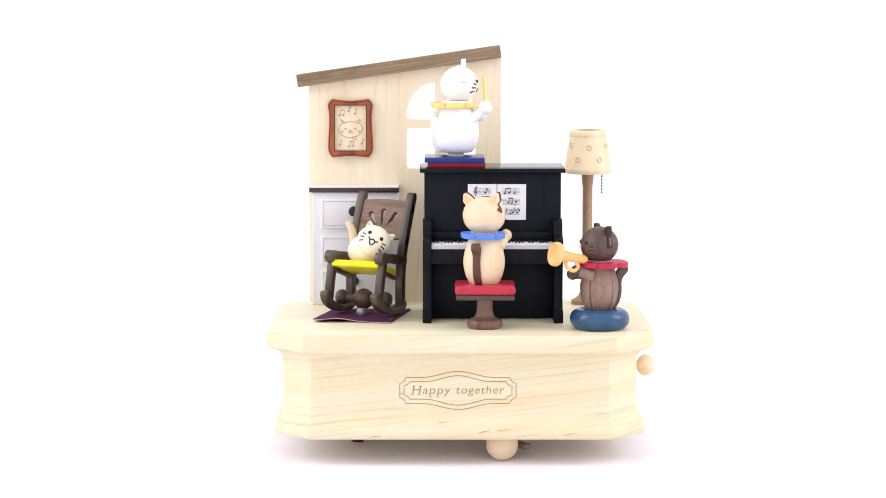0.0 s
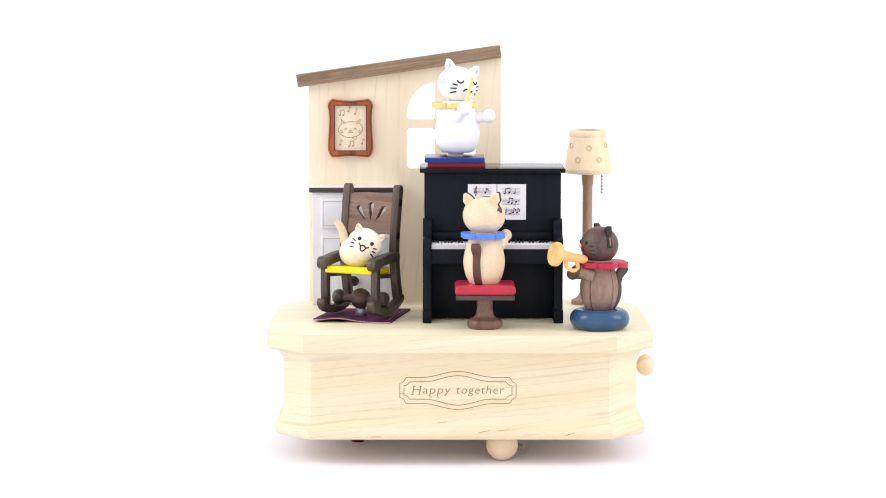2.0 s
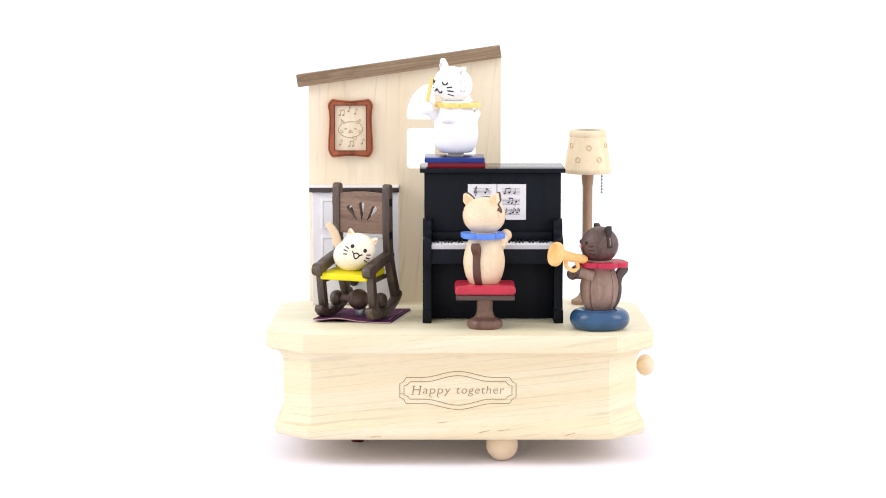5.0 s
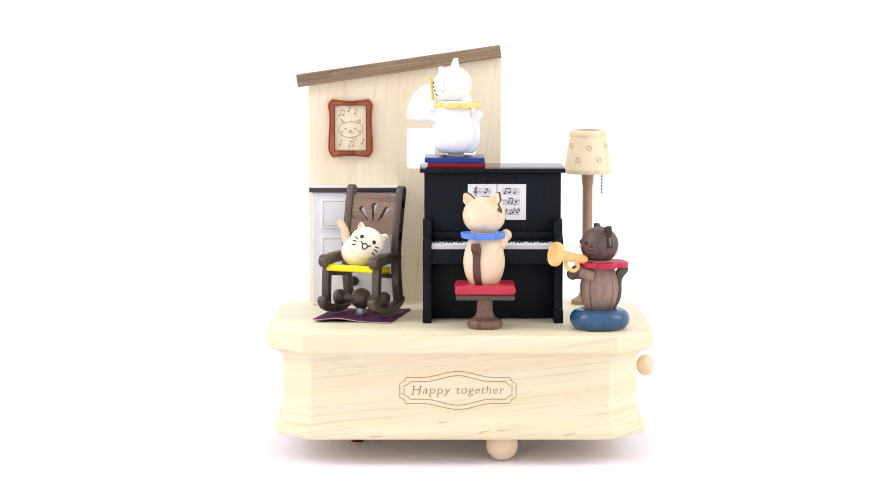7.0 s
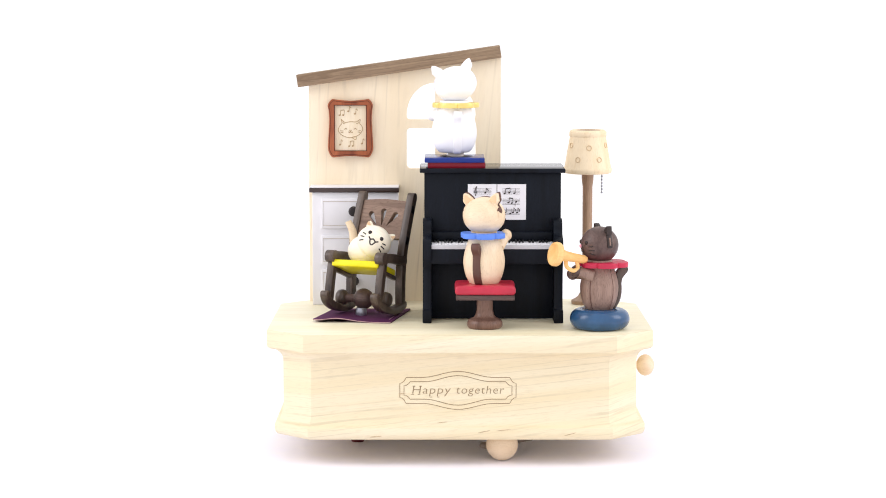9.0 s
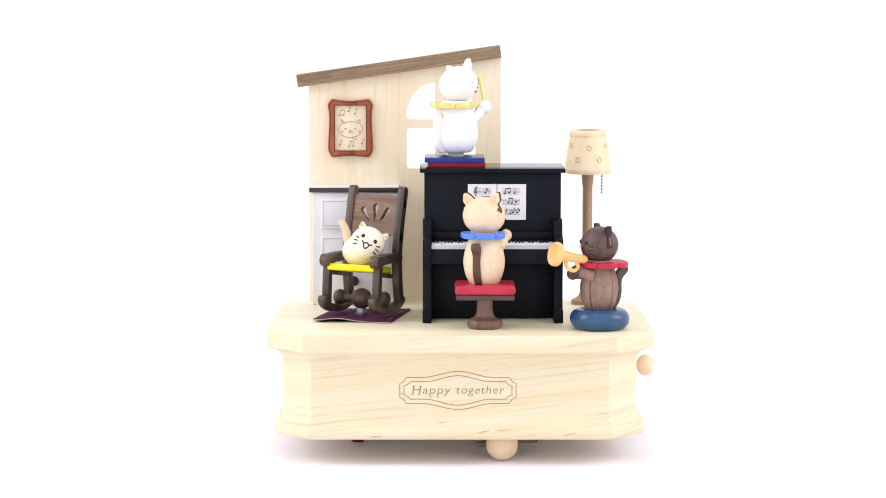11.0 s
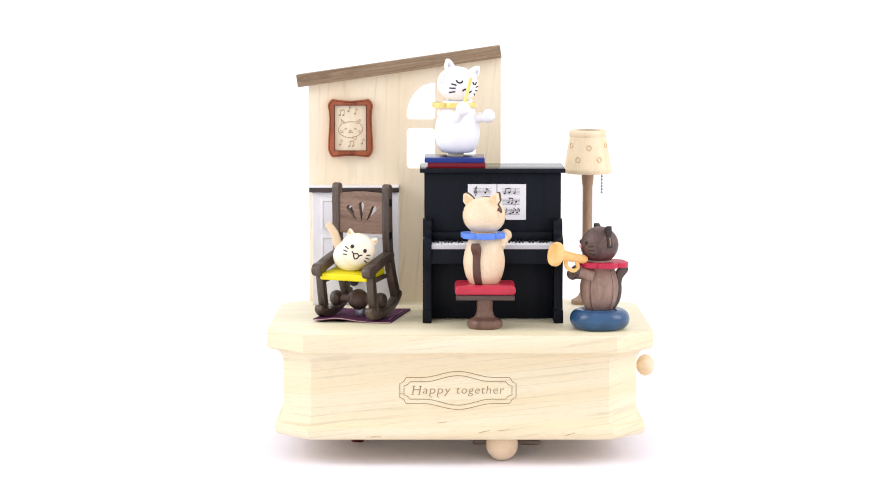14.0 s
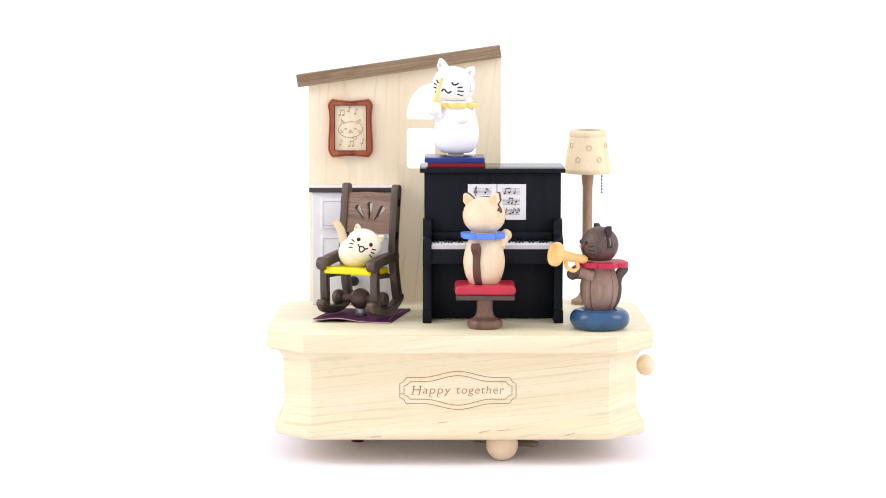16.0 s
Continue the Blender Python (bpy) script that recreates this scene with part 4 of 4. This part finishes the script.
# trumpeter on the blue cushion
def trumpeter():
    c = thing("cat_figurine", 57.0, 18.2, 6.8, "dark walnut cat with rose collar blowing a trumpet", "figurine", "cat figurines", rz=-80)
    rad = (7.0, 6.9, 6.7)
    body, head = figurine(c, 0.92, 0.83, WALNUT_CAT, WALNUT_BODY, ROSE, EAR_DARK, DARK_WOOD, rad, pose(0, 0, 0, 0, 0, 8), 9.3, collar_y=1.4, ear_y=1.2, head_z=25.5, collar_z=17.9, ear_proud=0.5, ear_half=1.05, tail_up=1.08, tail_out=0.5)
    make_face(head, rad, "open", [[(-0.15, -0.3), (0, -0.36), (0.15, -0.3)]], Matrix.Identity(4), EAR_DARK, 0.2)
    for side in (-1, 1):
        strip = [(side * (rad[0] * math.sqrt(1 - v * v) + 0.42), 1.2, rad[2] * v) for v in (0.46, 0.36, 0.26, 0.16, 0.06)]
        part("ear_inlay", tube(strip, 0.34, 8), WALNUT_BODY, head, "lighter brown inlay along the ear foot")
    part("nose", ball(on_head(rad, -0.2, -0.06, 0.97), 0.75, u=14, v=10), PINK, head, "pink painted nose")
    body_seam(c, 0.92, 0.83, -42, BROWN_STRIPE)
    body_seam(c, 0.92, 0.83, 32, BROWN_STRIPE, 0.12)
    arm(c, "arm", (3.8, -3.2, 12.6), (3.0, -9.2, 14.4), 2.4, 1.8, WALNUT_BODY, 2.2, WALNUT_CAT)
    arm(c, "arm", (-3.8, -3.2, 12.6), (-1.4, -9.6, 12.8), 2.4, 1.8, WALNUT_BODY, 2.2, WALNUT_CAT)
    return c


trumpeter()


def trumpet():
    t = thing("trumpet", 51.0, 13.4, 25.4, "orange-gold wooden toy trumpet held by the walnut cat", "trumpet")
    a, b = Vector((0, 0, 0)), Vector((-11.2, -5.4, 2.7))
    d = (b - a).normalized()
    m = d.to_track_quat("Z", "Y").to_matrix().to_4x4()
    length = (b - a).length
    prof = [(1.2, -1.0), (1.55, 0), (1.6, length * 0.3), (1.85, length * 0.6), (2.3, length * 0.76), (3.3, length * 0.81), (4.1, length * 0.835), (4.4, length * 0.87), (4.45, length * 0.96), (4.2, length * 1.01), (3.7, length * 1.02), (3.2, length * 0.985), (1.4, length * 0.96), (0, length * 0.94)]
    part("horn", lathe(prof, 40, m), HORN_WOOD, t)
    side = Vector((0, 0, -1))
    loop = smooth_path([a + d * 3.0 + side * 1.0, a + d * 2.6 + side * 3.6, a + d * 4.6 + side * 4.8, a + d * 7.2 + side * 3.8, a + d * 7.6 + side * 1.2], 6)
    part("valve_loop", tube(loop, 0.75, 10), HORN_WOOD, t)
    return t


trumpet()


# ---------------------------------------------------------------- rocking chair, local origin at its rocking centre
CHAIR_AT = (-30.73, 45.87, -3.62)
CHAIR_TURN = -25.2


def rocking_chair():
    c = thing("rocking_chair", *CHAIR_AT, "dark-stained wooden rocking chair with a yellow seat", "rocking chair", rz=CHAIR_TURN)
    for s in (-1, 1):
        x0, x1 = (s * 10.5 - 1.55, s * 10.5 + 1.55)
        part("runner", board(curve([(-13.8, 7.6), (-12.0, 6.2), (-8.6, 5.6), (-4, 5.9), (1.5, 7.2), (6, 9.4), (9, 11.9)]), 1.45, x0, x1), DARK_WOOD, c)
        part("rear_post", board(curve([(7.4, 12.0), (5.2, 17), (3.0, 23), (1.4, 30), (0.8, 40), (0.7, 52.3)]), 1.75, x0 + 0.1, x1 - 0.1), DARK_WOOD, c)
        part("front_leg", board([(-10.4, 7.0), (-11.8, 14), (-13.0, 21.5)], 1.45, x0 + 0.1, x1 - 0.1), DARK_WOOD, c)
        part("armrest", board(curve([(-14.8, 22.4), (-10, 24.2), (-4, 25.8), (1.6, 27.0)]), [2.35, 2.3, 2.1] + [1.75] * 13, x0 - 0.3, x1 + 0.3), DARK_WOOD, c)
        for z in (34.8, 47.2):
            part("peg", box(s * 11.95 - 0.15, s * 11.95 + 0.15, -0.7, 1.9, z - 1.4, z + 1.4, bevel=0.1), KEY_BLACK, c, "dark square peg end")
        part("axle_knob", lathe(smooth_profile([(0, -2.0), (2.2, -1.9), (2.9, -0.6), (2.9, 0.6), (2.2, 1.9), (0, 2.0)], 3), 24, Matrix.Translation((s * 9.2 - 0.5, -1.6, 10.4)) @ pose(0, 0, 0, 0, 90, 0)), DARK_WOOD, c)
    tilt = pose(0, 0, 0, 6, 0, 0)
    seat = box(-9.7, 9.7, -8.0, 7.8, -1.35, 1.2, bevel=0.6, segments=3)
    seat.transform(Matrix.Translation((0, -7.2, 20.9)) @ tilt)
    part("seat", seat, YELLOW, c, "bright yellow painted seat")
    for s in (-1, 1):
        rail = box(s * 9.6 - 0.8, s * 9.6 + 0.8, -6.0, 7.6, -2.9, -1.3, bevel=0.2)
        rail.transform(Matrix.Translation((0, -7.0, 20.9)) @ tilt)
        part("seat_rail", rail, DARK_WOOD, c)

    def drop(cx, cz, ang, length=6.2, r=1.15):
        """Teardrop hole: wide round top, pointed foot."""
        loop = [(0.0, 0.0), (0.55, length * 0.35)] + [(r * math.cos(radians(a)), length * 0.82 + r * math.sin(radians(a))) for a in range(-20, 201, 22)] + [(-0.55, length * 0.35)]
        t = radians(ang)
        return list(reversed([(cx + a * math.cos(t) + b * math.sin(t), cz - a * math.sin(t) + b * math.cos(t)) for a, b in loop]))

    outline = [(-9.2, 35.2), (9.2, 35.2), (9.2, 50.2), (4, 50.7), (0, 50.85), (-4, 50.7), (-9.2, 50.2)]
    part("backrest", slab([outline, drop(0.2, 39.7, 0, 7.6), drop(-1.8, 40.0, -34, 6.8), drop(2.3, 40.0, 34, 6.8)], -0.3, 2.0), BACK_WOOD, c, "walnut backrest with three teardrop cutouts")
    axle = smooth_profile([(1.9, -8.6), (1.6, -5.6), (1.6, -3.7), (2.9, -2.7), (3.7, -1.3), (3.95, 0), (3.7, 1.3), (2.9, 2.7), (1.6, 3.7), (1.6, 5.6), (1.9, 8.6)], 5)
    part("axle", lathe(axle, 32, Matrix.Translation((-0.6, -1.4, 10.3)) @ pose(0, 0, 0, 0, 90, 0)), WALNUT_CAT, c, "turned walnut axle with a centre ball")
    return c


CHAIR = rocking_chair()

pin = thing("rocker_pin", -31.0, 47.6, 0.2, "small grey metal pin under the rocking chair", "pin")
part("shaft", lathe([(2.0, 0), (2.1, 0.3), (2.1, 2.5), (1.9, 2.9)], 24), STEEL, pin)


# kitten on the chair, in the chair's own space
KITTEN_AT = (1.0, -8.0, 22.0)


def kitten():
    k = thing("cat_figurine", 0, 0, 0, "cream wooden kitten curled on the yellow seat", "figurine", "cat figurines")
    o = -Vector(KITTEN_AT)
    part("body", ball(Vector((-0.2, -7.2, 27.6)) + o, (7.3, 6.4, 6.1), pose(0, 0, 0, 0, -8, 0), 48, 32), CREAM_WOOD, k)
    rad = (6.5, 6.2, 6.2)
    head = part("head", ball((0, 0, 0), rad, u=48, v=32), CREAM_WOOD, k)
    c = Vector((3.9, -10.5, 30.2)) + o
    head.matrix_local = Matrix.Translation(c / 1000) @ pose(0, 0, 0, 0, 0, 27) @ pose(0, 0, 0, 0, 20, 0)
    for s in (-1, 1):
        part("ear", slab([ear_outline(s, rad, 0.93)], -0.2, 1.2, Matrix.Identity(4), 0.25), CREAM_WOOD, head)
        part("ear_inner", slab([[(a * s, b) for a, b in ((4.3, 5.0), (5.6, 6.0), (5.9, 5.8), (5.8, 4.4))]], -0.35, -0.15), EAR_TAN, head, "darker inner ear")
    make_face(head, rad, "open", [[(-0.31, -0.1), (-0.16, -0.2), (0, -0.12), (0.16, -0.2), (0.31, -0.1)], [(-0.19, -0.18), (-0.07, -0.43), (0.07, -0.44), (0.19, -0.18)]], Matrix.Identity(4), INK, 0.22)
    path = smooth_path([Vector(q) + o for q in ((-4.2, -3.6, 25.0), (-7.2, -4.6, 30.5), (-8.5, -5.6, 35.4), (-10.6, -6.9, 39.0))], 5)
    n = len(path)
    tail = add_tube(bmesh.new(), path, [2.1 - 0.8 * i / (n - 1) for i in range(n)], 14, False, 0.62)
    part("tail", tail, BEECH, k, "curved tapering board tail")
    return k


KITTEN = kitten()


# winding key under the base
key = thing("winding_key", 23.7, 27.0, -44.2, "dark metal winding key under the base", "winding key")
part("wing", box(1.0, 12.6, -2.0, 2.0, -1.1, 1.0, bevel=0.9, segments=3), DARK_METAL, key)
part("wing", box(-12.6, -1.0, -2.0, 2.0, -1.1, 1.0, bevel=0.9, segments=3), DARK_METAL, key)
part("stem", lathe([(1.6, -1.0), (1.6, 5.8)], 16), DARK_METAL, key)
WINDING_KEY = key


def motions():
    """Turning conductor, rocking chair with its kitten, slow winding key."""
    x, y, z = (v / 1000 for v in CONDUCTOR_AT)
    walk(CONDUCTOR, [(t, pose(x, y, z, 0, 0, -(t - 3.2) * 30.25)) for t in range(17)])
    # backward lean of the chair in degrees, every half second; one sway takes about 9.5 s
    leans = [23.9, 23.4, 19.4, 14.9, 10.3, 6.3, 3.3, 1.0, 0.3, 0.0, 0.3, 1.8, 4.8, 9.3, 13.4, 17.9, 21.9, 23.7, 24.2, 24.2, 22.9, 19.4, 15.1, 10.6, 6.3, 3.3, 1.0, 0.3, 0.0, 0.3, 1.8, 4.8, 8.8]
    chair_rows, kitten_rows = [], []
    for i, back in enumerate(leans):
        m = pose(*[v / 1000 for v in CHAIR_AT], 0, 0, CHAIR_TURN) @ pose(0, 0, 0, -back, 0, 0)
        chair_rows.append((i * 0.5, m))
        kitten_rows.append((i * 0.5, m @ pose(*[v / 1000 for v in KITTEN_AT])))
    walk(CHAIR, chair_rows)
    walk(KITTEN, kitten_rows)
    walk(WINDING_KEY, [(t, pose(0.0237, 0.027, -0.0442, 0, 0, -(t - 13.5) * 9.5)) for t in (0, 4, 8, 12, 16)])


motions()
